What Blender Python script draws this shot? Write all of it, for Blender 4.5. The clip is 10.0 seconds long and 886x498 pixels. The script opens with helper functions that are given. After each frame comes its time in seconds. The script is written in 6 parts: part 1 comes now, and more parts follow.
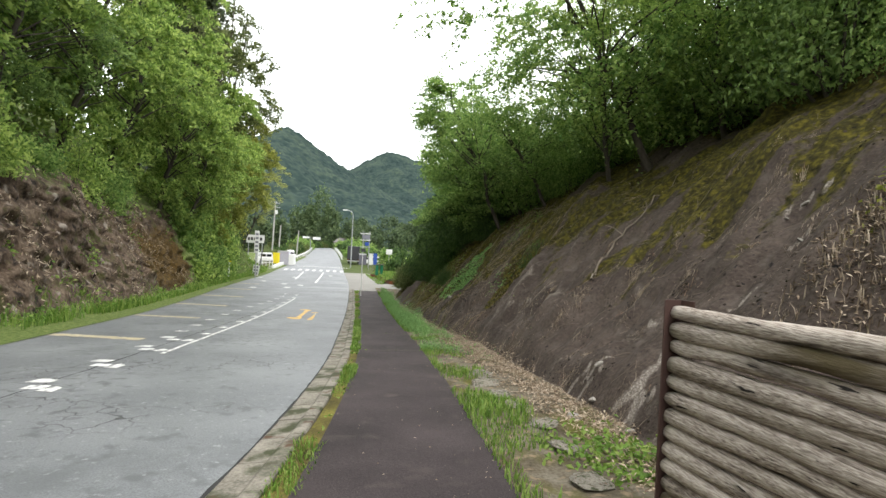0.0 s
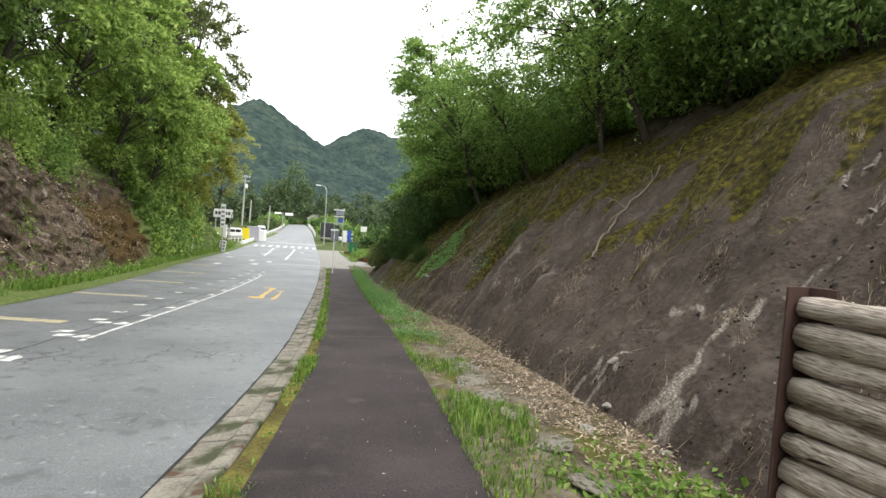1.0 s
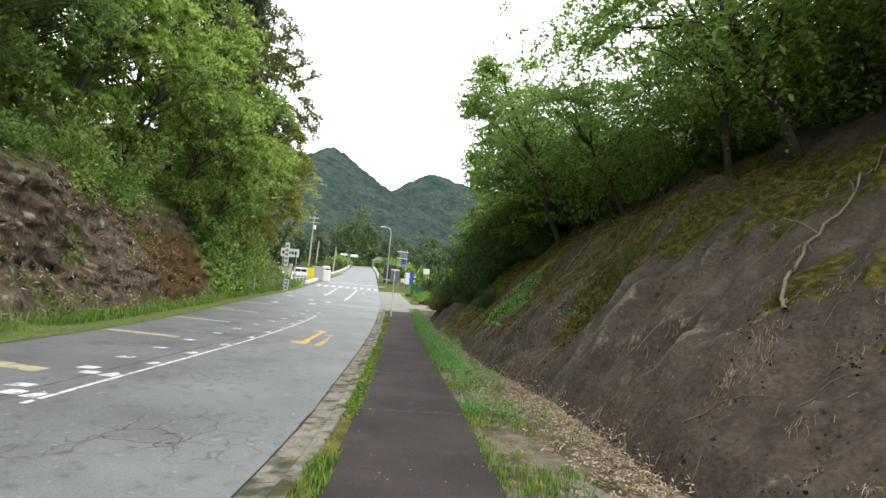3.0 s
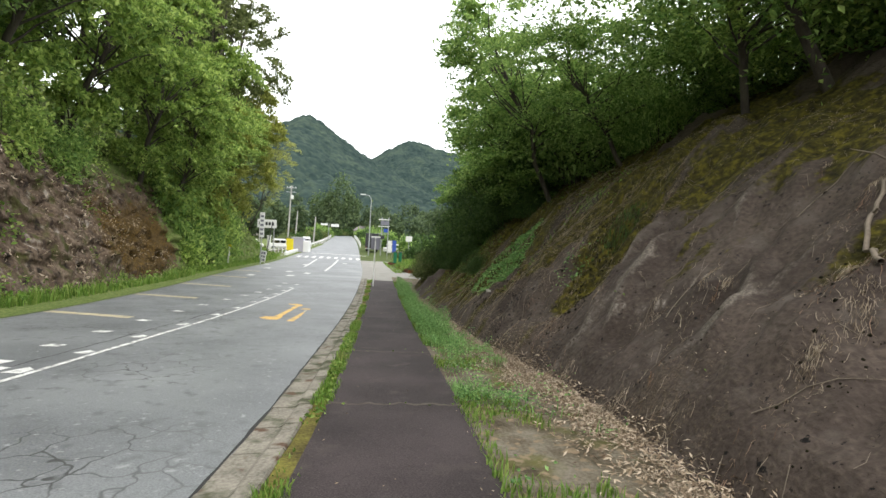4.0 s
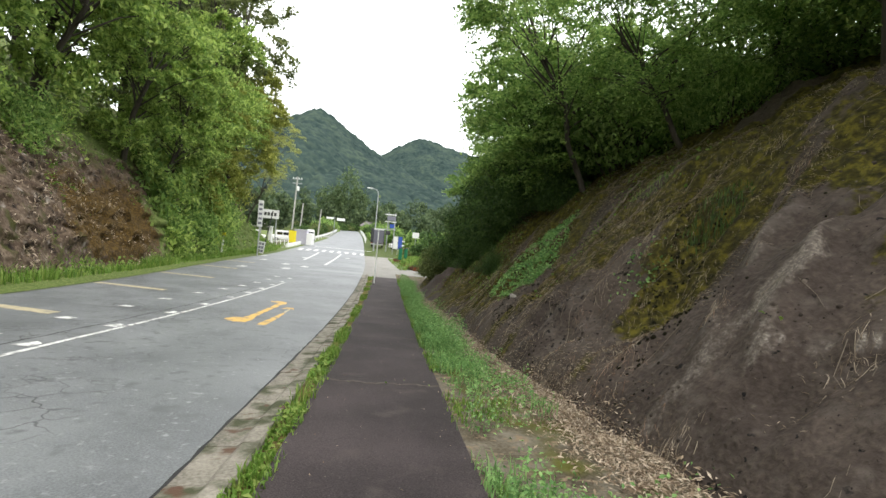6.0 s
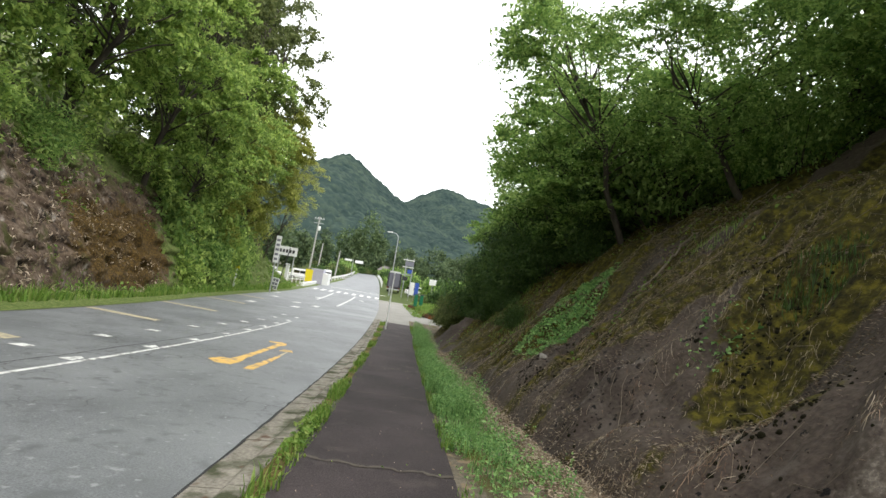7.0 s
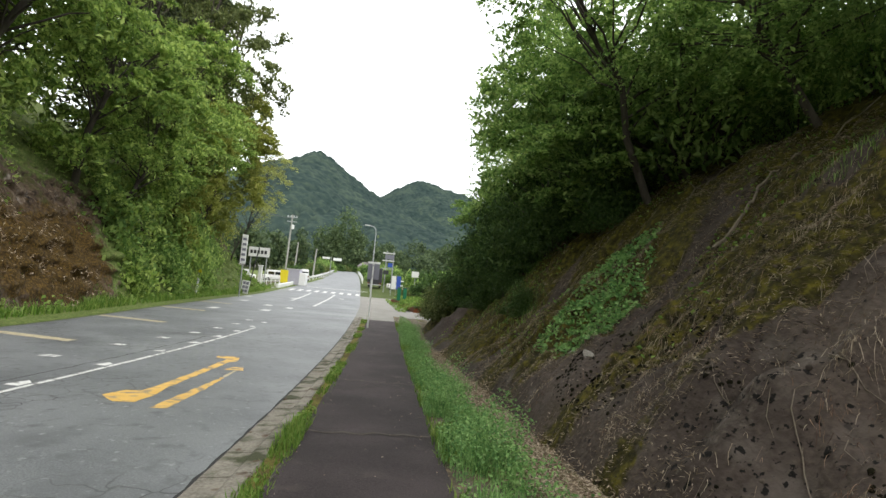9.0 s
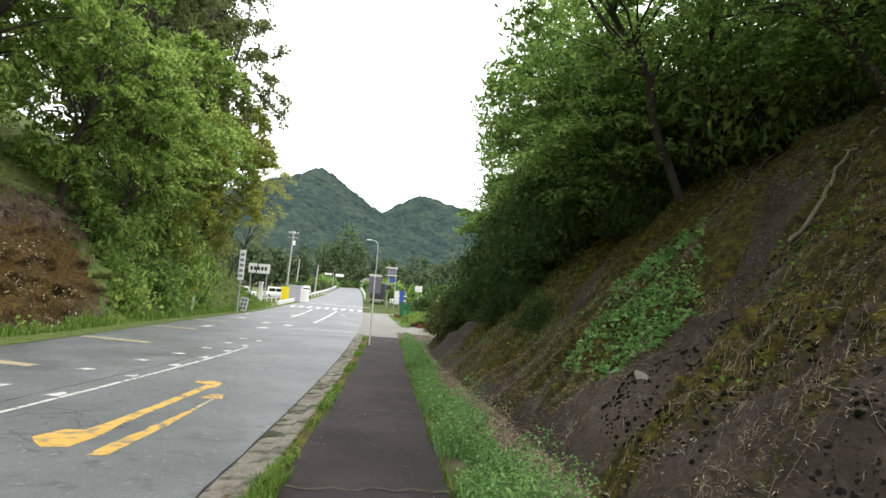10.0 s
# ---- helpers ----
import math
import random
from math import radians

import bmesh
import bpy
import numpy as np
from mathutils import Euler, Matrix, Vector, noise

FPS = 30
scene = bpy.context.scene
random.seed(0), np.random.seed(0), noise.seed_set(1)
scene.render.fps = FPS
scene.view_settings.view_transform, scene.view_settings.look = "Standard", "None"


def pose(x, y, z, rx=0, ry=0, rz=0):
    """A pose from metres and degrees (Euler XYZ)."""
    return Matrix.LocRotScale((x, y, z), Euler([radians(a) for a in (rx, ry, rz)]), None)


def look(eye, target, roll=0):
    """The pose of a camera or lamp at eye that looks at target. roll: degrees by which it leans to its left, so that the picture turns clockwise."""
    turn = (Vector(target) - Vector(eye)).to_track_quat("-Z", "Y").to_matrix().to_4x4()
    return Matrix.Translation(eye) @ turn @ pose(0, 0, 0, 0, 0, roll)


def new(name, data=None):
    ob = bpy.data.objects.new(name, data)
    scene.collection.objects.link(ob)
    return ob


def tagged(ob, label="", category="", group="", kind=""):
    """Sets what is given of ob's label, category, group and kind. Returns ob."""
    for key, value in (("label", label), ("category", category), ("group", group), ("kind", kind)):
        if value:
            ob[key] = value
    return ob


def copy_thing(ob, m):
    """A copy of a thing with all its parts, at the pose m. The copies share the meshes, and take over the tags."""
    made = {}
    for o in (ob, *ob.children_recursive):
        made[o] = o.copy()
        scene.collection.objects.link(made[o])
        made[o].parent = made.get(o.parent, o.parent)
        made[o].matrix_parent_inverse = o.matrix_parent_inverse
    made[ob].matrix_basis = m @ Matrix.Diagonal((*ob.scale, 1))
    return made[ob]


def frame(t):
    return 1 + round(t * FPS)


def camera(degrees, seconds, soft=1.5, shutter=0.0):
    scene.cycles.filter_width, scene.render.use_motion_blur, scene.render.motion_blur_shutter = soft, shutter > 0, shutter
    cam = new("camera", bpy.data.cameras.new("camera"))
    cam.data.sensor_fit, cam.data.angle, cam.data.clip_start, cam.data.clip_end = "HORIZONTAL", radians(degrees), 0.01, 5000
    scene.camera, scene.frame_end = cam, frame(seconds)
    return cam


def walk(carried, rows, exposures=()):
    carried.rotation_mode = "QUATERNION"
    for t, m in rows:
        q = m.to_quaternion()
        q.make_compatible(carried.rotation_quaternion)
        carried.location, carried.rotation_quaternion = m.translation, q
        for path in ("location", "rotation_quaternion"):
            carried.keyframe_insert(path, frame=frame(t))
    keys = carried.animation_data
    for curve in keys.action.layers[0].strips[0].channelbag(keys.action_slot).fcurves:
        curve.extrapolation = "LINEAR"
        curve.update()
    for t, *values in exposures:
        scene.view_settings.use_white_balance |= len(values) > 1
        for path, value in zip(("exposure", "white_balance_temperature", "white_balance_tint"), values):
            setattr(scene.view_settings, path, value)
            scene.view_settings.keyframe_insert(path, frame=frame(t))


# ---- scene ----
cam = camera(84.6, 10.0)
METRES, EYE, TILT, LEAN, TURN = 13.043, 1.5, -3.4, -4.2, -9.6
ROWS = [
    (0.0, 0.0, 0.0, 0.0, 0.07, 3.27, 1.29),
    (0.5, -0.0002, 0.0541, -0.0016, -4.47, 5.19, -3.49),
    (1.0, -0.0041, 0.1015, -0.0033, -2.83, 0.76, 0.52),
    (1.5, -0.0048, 0.1506, -0.0, -3.69, 3.4, -2.96),
    (2.0, -0.0091, 0.1987, -0.0029, -0.04, 4.45, -1.86),
    (2.5, -0.0148, 0.2492, -0.0026, 1.52, 5.5, -4.42),
    (3.0, -0.0205, 0.2982, -0.0065, 4.44, 5.98, -1.16),
    (3.2, -0.0225, 0.3180, -0.0069, 3.84, 1.98, 0.03),
    (4.3, -0.0332, 0.4268, -0.0089, 1.84, 2.54, 0.18),
    (4.5, -0.0352, 0.4466, -0.0093, 1.53, 8.03, -3.94),
    (5.0, -0.0408, 0.4947, -0.0113, 3.16, 5.65, 1.64),
    (5.2, -0.0430, 0.5146, -0.0115, 3.48, 1.98, 0.40),
    (6.3, -0.0550, 0.6241, -0.0129, 2.44, 2.24, -3.48),
    (6.5, -0.0572, 0.644, -0.0131, 1.09, 7.42, -6.1),
    (7.0, -0.0644, 0.6914, -0.0147, 4.91, 7.73, -5.46),
    (7.5, -0.0725, 0.7413, -0.0161, -0.97, 6.13, -2.68),
    (8.0, -0.0817, 0.7915, -0.0155, 1.9, 6.72, 0.44),
    (8.5, -0.0874, 0.8406, -0.0159, 1.24, 7.89, -1.23),
    (9.0, -0.0965, 0.8904, -0.0162, 3.0, 6.9, -1.27),
    (9.5, -0.1008, 0.9364, -0.0164, 1.7, 7.11, -4.5),
    (10.0, -0.1098, 0.9799, -0.0178, 3.42, 8.63, -0.38),
]
walk(cam, [(t, pose(0, 0, EYE, TILT, LEAN, TURN) @ pose(METRES * x, METRES * y, METRES * z, 90 + pitch, roll, yaw)) for t, x, y, z, yaw, pitch, roll in ROWS],
     [(0.0, 0.0), (1.0, 0.02), (2.0, 0.08), (2.5, 0.09), (3.0, -0.09), (4.5, -0.07), (5.0, -0.06), (6.5, 0.06), (7.0, -0.1), (7.5, -0.33), (8.0, -0.12), (8.5, 0.0), (9.0, -0.29), (9.5, -0.29), (10.0, -0.08)])

# ---- light: a bright overcast sky and a weak, wide sun ----
SUN_EL, SUN_AZ = 62, 150
world = bpy.data.worlds.new("overcast_sky")
scene.world = world
world.use_nodes = True
wn, wl = world.node_tree.nodes, world.node_tree.links
wn.clear()
w_out, w_bg = wn.new("ShaderNodeOutputWorld"), wn.new("ShaderNodeBackground")
w_sky, w_hue, w_mix = wn.new("ShaderNodeTexSky"), wn.new("ShaderNodeHueSaturation"), wn.new("ShaderNodeMix")
w_sky.sky_type, w_sky.sun_disc = "NISHITA", False
w_sky.sun_elevation, w_sky.sun_rotation = radians(SUN_EL), radians(SUN_AZ)
w_sky.dust_density, w_sky.air_density = 4.0, 1.0
w_hue.inputs["Saturation"].default_value = 0.25
w_mix.data_type = "RGBA"
w_mix.inputs["Factor"].default_value = 0.75
w_mix.inputs["B"].default_value = (15.0, 15.3, 15.4, 1)
wl.new(w_sky.outputs[0], w_hue.inputs["Color"])
wl.new(w_hue.outputs[0], w_mix.inputs["A"])
wl.new(w_mix.outputs["Result"], w_bg.inputs["Color"])
w_bg.inputs["Strength"].default_value = 0.19
wl.new(w_bg.outputs[0], w_out.inputs[0])
sun_data = bpy.data.lights.new("sun", "SUN")
sun_data.energy, sun_data.angle, sun_data.color = 1.9, radians(25), (1.0, 0.97, 0.92)
sun = new("sun", sun_data)
sun_from = Vector((math.sin(radians(SUN_AZ)) * math.cos(radians(SUN_EL)), math.cos(radians(SUN_AZ)) * math.cos(radians(SUN_EL)), math.sin(radians(SUN_EL))))
sun.matrix_world = look(sun_from * 60, (0, 0, 0))


# ---- materials ----
def mat(name, colors, scale=4.0, fine=40.0, rough=0.8, bump=0.3, depth=0.02, spec=0.4, metal=0.0, fine_amount=0.35, stretch=(1, 1, 1), island=0.0, stains=None, span=None):
    """Noise at two scales between colours; stains: (colour, scale, low, high)."""
    m = bpy.data.materials.new(name)
    m.use_nodes = True
    n, l = m.node_tree.nodes, m.node_tree.links
    b = n["Principled BSDF"]
    tc = n.new("ShaderNodeTexCoord")
    mp = n.new("ShaderNodeMapping")
    mp.inputs["Scale"].default_value = stretch
    l.new(tc.outputs["Object"], mp.inputs["Vector"])
    big, small = n.new("ShaderNodeTexNoise"), n.new("ShaderNodeTexNoise")
    for node, s, d in ((big, scale, 5.0), (small, fine, 4.0)):
        node.inputs["Scale"].default_value, node.inputs["Detail"].default_value = s, d
        l.new(mp.outputs[0], node.inputs["Vector"])
    mix = n.new("ShaderNodeMix")
    mix.inputs["Factor"].default_value = fine_amount
    l.new(big.outputs[0], mix.inputs["A"])
    l.new(small.outputs[0], mix.inputs["B"])
    value = mix.outputs["Result"]
    if island:
        geo = n.new("ShaderNodeNewGeometry")
        m2 = n.new("ShaderNodeMix")
        m2.inputs["Factor"].default_value = island
        l.new(value, m2.inputs["A"])
        l.new(geo.outputs["Random Per Island"], m2.inputs["B"])
        value = m2.outputs["Result"]
    ramp = n.new("ShaderNodeValToRGB")
    e = ramp.color_ramp.elements
    lo, hi = span or ((0.3, 0.7) if not island else (0.2, 0.8))
    while len(e) < len(colors):
        e.new(0.5)
    for i, c in enumerate(colors):
        e[i].position = lo + (hi - lo) * i / max(1, len(colors) - 1)
        e[i].color = (*c, 1)
    l.new(value, ramp.inputs[0])
    color = ramp.outputs[0]
    for c, s, low, high in stains or ():
        sn, sr, sm = n.new("ShaderNodeTexNoise"), n.new("ShaderNodeValToRGB"), n.new("ShaderNodeMix")
        sn.inputs["Scale"].default_value, sn.inputs["Detail"].default_value = s, 6.0
        l.new(mp.outputs[0], sn.inputs["Vector"])
        sr.color_ramp.elements[0].position, sr.color_ramp.elements[1].position = low, high
        l.new(sn.outputs[0], sr.inputs[0])
        sm.data_type = "RGBA"
        sm.inputs["B"].default_value = (*c, 1)
        l.new(sr.outputs[0], sm.inputs["Factor"])
        l.new(color, sm.inputs["A"])
        color = sm.outputs["Result"]
    l.new(color, b.inputs["Base Color"])
    b.inputs["Roughness"].default_value, b.inputs["Metallic"].default_value = rough, metal
    b.inputs["Specular IOR Level"].default_value = spec
    if bump:
        bp = n.new("ShaderNodeBump")
        bp.inputs["Strength"].default_value, bp.inputs["Distance"].default_value = bump, depth
        l.new(mix.outputs["Result"], bp.inputs["Height"])
        l.new(bp.outputs[0], b.inputs["Normal"])
    return m


def layer(m, name, colors, low, high, fine=14.0, amount=0.5, tone=2.7):
    """Lays a second surface, where the mesh's values of that name run high, over a material; its edge is frayed by noise."""
    n, l = m.node_tree.nodes, m.node_tree.links
    b = n["Principled BSDF"]
    at, ns, ns2 = n.new("ShaderNodeAttribute"), n.new("ShaderNodeTexNoise"), n.new("ShaderNodeTexNoise")
    tc = n.new("ShaderNodeTexCoord")
    at.attribute_name = name
    ns.inputs["Scale"].default_value, ns.inputs["Detail"].default_value = fine, 6.0
    ns2.inputs["Scale"].default_value, ns2.inputs["Detail"].default_value, ns2.inputs["Roughness"].default_value = fine * tone, 8.0, 0.62
    l.new(tc.outputs["Object"], ns.inputs["Vector"])
    l.new(tc.outputs["Object"], ns2.inputs["Vector"])
    ma, add, rng = n.new("ShaderNodeMath"), n.new("ShaderNodeMath"), n.new("ShaderNodeMapRange")
    ma.operation = "MULTIPLY_ADD"
    ma.inputs[1].default_value, ma.inputs[2].default_value = amount * 2, -amount
    l.new(ns.outputs[0], ma.inputs[0])
    l.new(ma.outputs[0], add.inputs[0])
    l.new(at.outputs["Fac"], add.inputs[1])
    rng.interpolation_type = "SMOOTHSTEP"
    rng.inputs["From Min"].default_value, rng.inputs["From Max"].default_value = low, high
    l.new(add.outputs[0], rng.inputs["Value"])
    ramp = n.new("ShaderNodeValToRGB")
    ramp.color_ramp.elements[0].position, ramp.color_ramp.elements[1].position = 0.35, 0.65
    ramp.color_ramp.elements[0].color, ramp.color_ramp.elements[1].color = (*colors[0], 1), (*colors[-1], 1)
    if len(colors) > 2:
        ramp.color_ramp.elements.new(0.5).color = (*colors[1], 1)
    l.new(ns2.outputs[0], ramp.inputs[0])
    mx = n.new("ShaderNodeMix")
    mx.data_type = "RGBA"
    l.new(rng.outputs[0], mx.inputs["Factor"])
    l.new(b.inputs["Base Color"].links[0].from_socket, mx.inputs["A"])
    l.new(ramp.outputs[0], mx.inputs["B"])
    l.new(mx.outputs["Result"], b.inputs["Base Color"])


def crack(m):
    """A net of fine dark cracks, in patches, laid over an asphalt."""
    n, l = m.node_tree.nodes, m.node_tree.links
    b = n["Principled BSDF"]
    tc, warp, cells, patch = n.new("ShaderNodeTexCoord"), n.new("ShaderNodeTexNoise"), n.new("ShaderNodeTexVoronoi"), n.new("ShaderNodeTexNoise")
    warp.inputs["Scale"].default_value = 3.0
    add = n.new("ShaderNodeMix")
    add.data_type, add.blend_type = "RGBA", "ADD"
    add.inputs["Factor"].default_value = 0.35
    l.new(tc.outputs["Object"], warp.inputs["Vector"])
    l.new(tc.outputs["Object"], add.inputs["A"])
    l.new(warp.outputs["Color"], add.inputs["B"])
    cells.feature = "DISTANCE_TO_EDGE"
    cells.inputs["Scale"].default_value = 2.6
    l.new(add.outputs["Result"], cells.inputs["Vector"])
    patch.inputs["Scale"].default_value = 0.45
    l.new(tc.outputs["Object"], patch.inputs["Vector"])
    r1, r2, mul, mx = n.new("ShaderNodeMapRange"), n.new("ShaderNodeMapRange"), n.new("ShaderNodeMath"), n.new("ShaderNodeMix")
    r1.inputs["From Min"].default_value, r1.inputs["From Max"].default_value = 0.03, 0.008
    r2.inputs["From Min"].default_value, r2.inputs["From Max"].default_value = 0.5, 0.62
    l.new(cells.outputs["Distance"], r1.inputs["Value"])
    l.new(patch.outputs[0], r2.inputs["Value"])
    mul.operation = "MULTIPLY"
    l.new(r1.outputs[0], mul.inputs[0])
    l.new(r2.outputs[0], mul.inputs[1])
    mx.data_type = "RGBA"
    mx.inputs["B"].default_value = (0.05, 0.05, 0.052, 1)
    l.new(mul.outputs[0], mx.inputs["Factor"])
    l.new(b.inputs["Base Color"].links[0].from_socket, mx.inputs["A"])
    l.new(mx.outputs["Result"], b.inputs["Base Color"])


def leaf_mat(name, colors, through_light=0.35):
    """Leaves: each its own tone, matt with a faint gloss, letting some light through."""
    m = mat(name, colors, scale=0.6, fine=3.0, rough=0.55, bump=0, spec=0.3, island=0.6)
    n, l = m.node_tree.nodes, m.node_tree.links
    b, out = n["Principled BSDF"], n["Material Output"]
    tr, ms = n.new("ShaderNodeBsdfTranslucent"), n.new("ShaderNodeMixShader")
    l.new(b.inputs["Base Color"].links[0].from_socket, tr.inputs["Color"])
    ms.inputs[0].default_value = through_light
    l.new(b.outputs[0], ms.inputs[1])
    l.new(tr.outputs[0], ms.inputs[2])
    l.new(ms.outputs[0], out.inputs["Surface"])
    return m


M_ROAD = mat("worn_asphalt", [(0.1, 0.105, 0.112), (0.165, 0.173, 0.18), (0.22, 0.228, 0.235)], scale=0.5, fine=75, span=(0.36, 0.64), rough=0.5, bump=0.4, depth=0.007, spec=0.5, fine_amount=0.55, stains=[((0.1, 0.105, 0.11), 0.9, 0.54, 0.8), ((0.24, 0.25, 0.255), 0.35, 0.55, 0.75), ((0.105, 0.11, 0.115), 5.0, 0.56, 0.7), ((0.28, 0.285, 0.29), 14.0, 0.62, 0.72)])
crack(M_ROAD)
M_WALK = mat("dark_asphalt", [(0.018, 0.013, 0.013), (0.038, 0.028, 0.029), (0.062, 0.047, 0.048)], scale=1.2, fine=90, rough=0.85, bump=0.8, depth=0.01, fine_amount=0.6, span=(0.38, 0.62), stains=[((0.07, 0.055, 0.05), 3.0, 0.6, 0.8), ((0.12, 0.1, 0.09), 60.0, 0.68, 0.72)])
M_CONC = mat("weathered_concrete", [(0.09, 0.08, 0.065), (0.22, 0.2, 0.165), (0.33, 0.3, 0.25)], scale=3.5, fine=40, rough=0.9, bump=0.8, depth=0.015, fine_amount=0.5, stains=[((0.05, 0.055, 0.025), 3.0, 0.5, 0.62), ((0.09, 0.05, 0.03), 5.0, 0.6, 0.68)])
M_EARTH = mat("verge_earth", [(0.06, 0.048, 0.032), (0.13, 0.11, 0.08), (0.21, 0.185, 0.15)], scale=3.0, fine=35, rough=0.95, bump=1.0, depth=0.03, spec=0.1, span=(0.36, 0.64), stains=[((0.1, 0.1, 0.025), 1.6, 0.52, 0.66), ((0.24, 0.18, 0.12), 9.0, 0.56, 0.66)])
M_MOSSY = mat("yellow_moss", [(0.05, 0.04, 0.02), (0.11, 0.095, 0.03), (0.19, 0.175, 0.045)], scale=2.5, fine=40, rough=0.95, bump=1.0, depth=0.02, spec=0.1, span=(0.36, 0.64))
M_GRASSY = mat("grass_ground", [(0.04, 0.055, 0.018), (0.065, 0.09, 0.025), (0.1, 0.1, 0.045)], scale=0.7, fine=20, rough=0.95, bump=0.8, depth=0.03, spec=0.1)
# the first stain paints the dark inside small pits; it cuts no holes
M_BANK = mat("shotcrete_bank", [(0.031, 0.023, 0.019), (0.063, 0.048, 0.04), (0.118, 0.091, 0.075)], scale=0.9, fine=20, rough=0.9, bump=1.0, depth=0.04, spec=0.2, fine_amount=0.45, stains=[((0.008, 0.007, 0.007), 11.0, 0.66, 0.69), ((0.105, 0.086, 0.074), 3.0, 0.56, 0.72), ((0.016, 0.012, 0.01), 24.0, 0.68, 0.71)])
layer(M_BANK, "streak", [(0.085, 0.07, 0.06), (0.14, 0.118, 0.1), (0.24, 0.205, 0.175)], 0.36, 0.8, 14.0, 0.45)
layer(M_BANK, "debris", [(0.045, 0.033, 0.026), (0.088, 0.067, 0.052), (0.165, 0.13, 0.1)], 0.5, 0.85, 22.0, 0.45)
layer(M_BANK, "moss", [(0.013, 0.011, 0.003), (0.046, 0.039, 0.007), (0.122, 0.103, 0.013)], 0.32, 0.56, 12.0, 0.36, 0.8)
layer(M_BANK, "vein", [(0.1, 0.085, 0.072), (0.2, 0.17, 0.148), (0.4, 0.36, 0.315)], 0.3, 0.75, 16.0, 0.3)
# shade of clustered pits, painted near-black on the unbroken surface
layer(M_BANK, "pit_shade", [(0.008, 0.007, 0.006), (0.012, 0.01, 0.009)], 0.4, 0.44, 15.0, 0.6)
M_CLIFF = mat("rock_cliff", [(0.03, 0.02, 0.014), (0.095, 0.066, 0.046), (0.19, 0.145, 0.105)], scale=1.6, fine=11, rough=0.9, bump=1.0, depth=0.07, spec=0.2, fine_amount=0.55, span=(0.34, 0.66), stretch=(1, 1, 0.7), stains=[((0.33, 0.29, 0.25), 2.6, 0.6, 0.72), ((0.018, 0.013, 0.01), 3.4, 0.56, 0.66), ((0.06, 0.06, 0.018), 2.0, 0.56, 0.66)])
layer(M_CLIFF, "moss", [(0.02, 0.012, 0.004), (0.06, 0.036, 0.009), (0.14, 0.085, 0.02)], 0.37, 0.75, 5.0, 0.5)
layer(M_CLIFF, "grass", [(0.05, 0.075, 0.015), (0.1, 0.14, 0.035), (0.18, 0.2, 0.07)], 0.45, 0.75, 4.0, 0.6)
M_WHITE = mat("white_road_paint", [(0.55, 0.55, 0.53), (0.78, 0.78, 0.76)], scale=6, fine=60, rough=0.6, bump=0.2, depth=0.004, stains=[((0.22, 0.22, 0.22), 9.0, 0.52, 0.66)])
M_YELLOW = mat("yellow_road_paint", [(0.6, 0.36, 0.08), (0.75, 0.48, 0.13)], scale=5, fine=60, rough=0.6, bump=0.2, depth=0.004, stains=[((0.2, 0.19, 0.17), 6.0, 0.5, 0.66)])
M_FADED = mat("faded_yellow_paint", [(0.4, 0.34, 0.22), (0.54, 0.47, 0.31)], scale=5, fine=60, rough=0.6, bump=0.2, depth=0.004, stains=[((0.2, 0.2, 0.19), 7.0, 0.5, 0.72)])
M_LOG = mat("grey_weathered_wood", [(0.035, 0.027, 0.021), (0.21, 0.172, 0.143), (0.38, 0.327, 0.28), (0.54, 0.48, 0.42)], scale=9, fine=120, rough=0.88, bump=1.0, depth=0.014, stretch=(1, 0.07, 1), island=0.1, fine_amount=0.6, span=(0.37, 0.63), stains=[((0.1, 0.078, 0.04), 4.0, 0.54, 0.68), ((0.05, 0.038, 0.028), 7.0, 0.6, 0.7), ((0.012, 0.009, 0.007), 26.0, 0.67, 0.7)])
M_STEEL = mat("brown_painted_steel", [(0.055, 0.03, 0.025), (0.085, 0.048, 0.04)], scale=5, fine=40, rough=0.55, bump=0.15, depth=0.004)
M_BARK = mat("grey_brown_bark", [(0.03, 0.025, 0.02), (0.09, 0.075, 0.06)], scale=6, fine=30, rough=0.95, bump=0.8, depth=0.02, stretch=(1, 1, 0.3))
M_LEAF = leaf_mat("broad_leaves", [(0.096, 0.185, 0.048), (0.225, 0.355, 0.094), (0.45, 0.58, 0.182)], 0.58)
M_LEAF_DARK = leaf_mat("dark_leaves", [(0.03, 0.065, 0.016), (0.06, 0.115, 0.028), (0.12, 0.19, 0.05)])
M_LEAF_FEATHER = leaf_mat("pale_feathery_leaves", [(0.26, 0.29, 0.08), (0.42, 0.45, 0.14), (0.6, 0.62, 0.24)], 0.55)
M_LEAF_LIGHT = leaf_mat("light_spring_leaves", [(0.17, 0.2, 0.035), (0.29, 0.32, 0.06), (0.45, 0.46, 0.12)], 0.42)
M_LEAF_LEFT = leaf_mat("roadside_leaves", [(0.12, 0.205, 0.047), (0.295, 0.425, 0.104), (0.56, 0.67, 0.197)], 0.54)
M_IVY = leaf_mat("ivy_leaves", [(0.1, 0.22, 0.07), (0.21, 0.39, 0.125), (0.36, 0.55, 0.2)], 0.38)
M_LEAF_COOL = leaf_mat("cool_green_leaves", [(0.08, 0.14, 0.042), (0.18, 0.28, 0.075), (0.33, 0.45, 0.14)], 0.48)
M_LEAF_OLIVE = leaf_mat("olive_leaves", [(0.07, 0.095, 0.03), (0.13, 0.16, 0.05), (0.22, 0.25, 0.09)], 0.4)
M_LEAF_CEDAR = leaf_mat("cedar_needles", [(0.03, 0.045, 0.018), (0.055, 0.08, 0.028), (0.1, 0.12, 0.045)], 0.15)
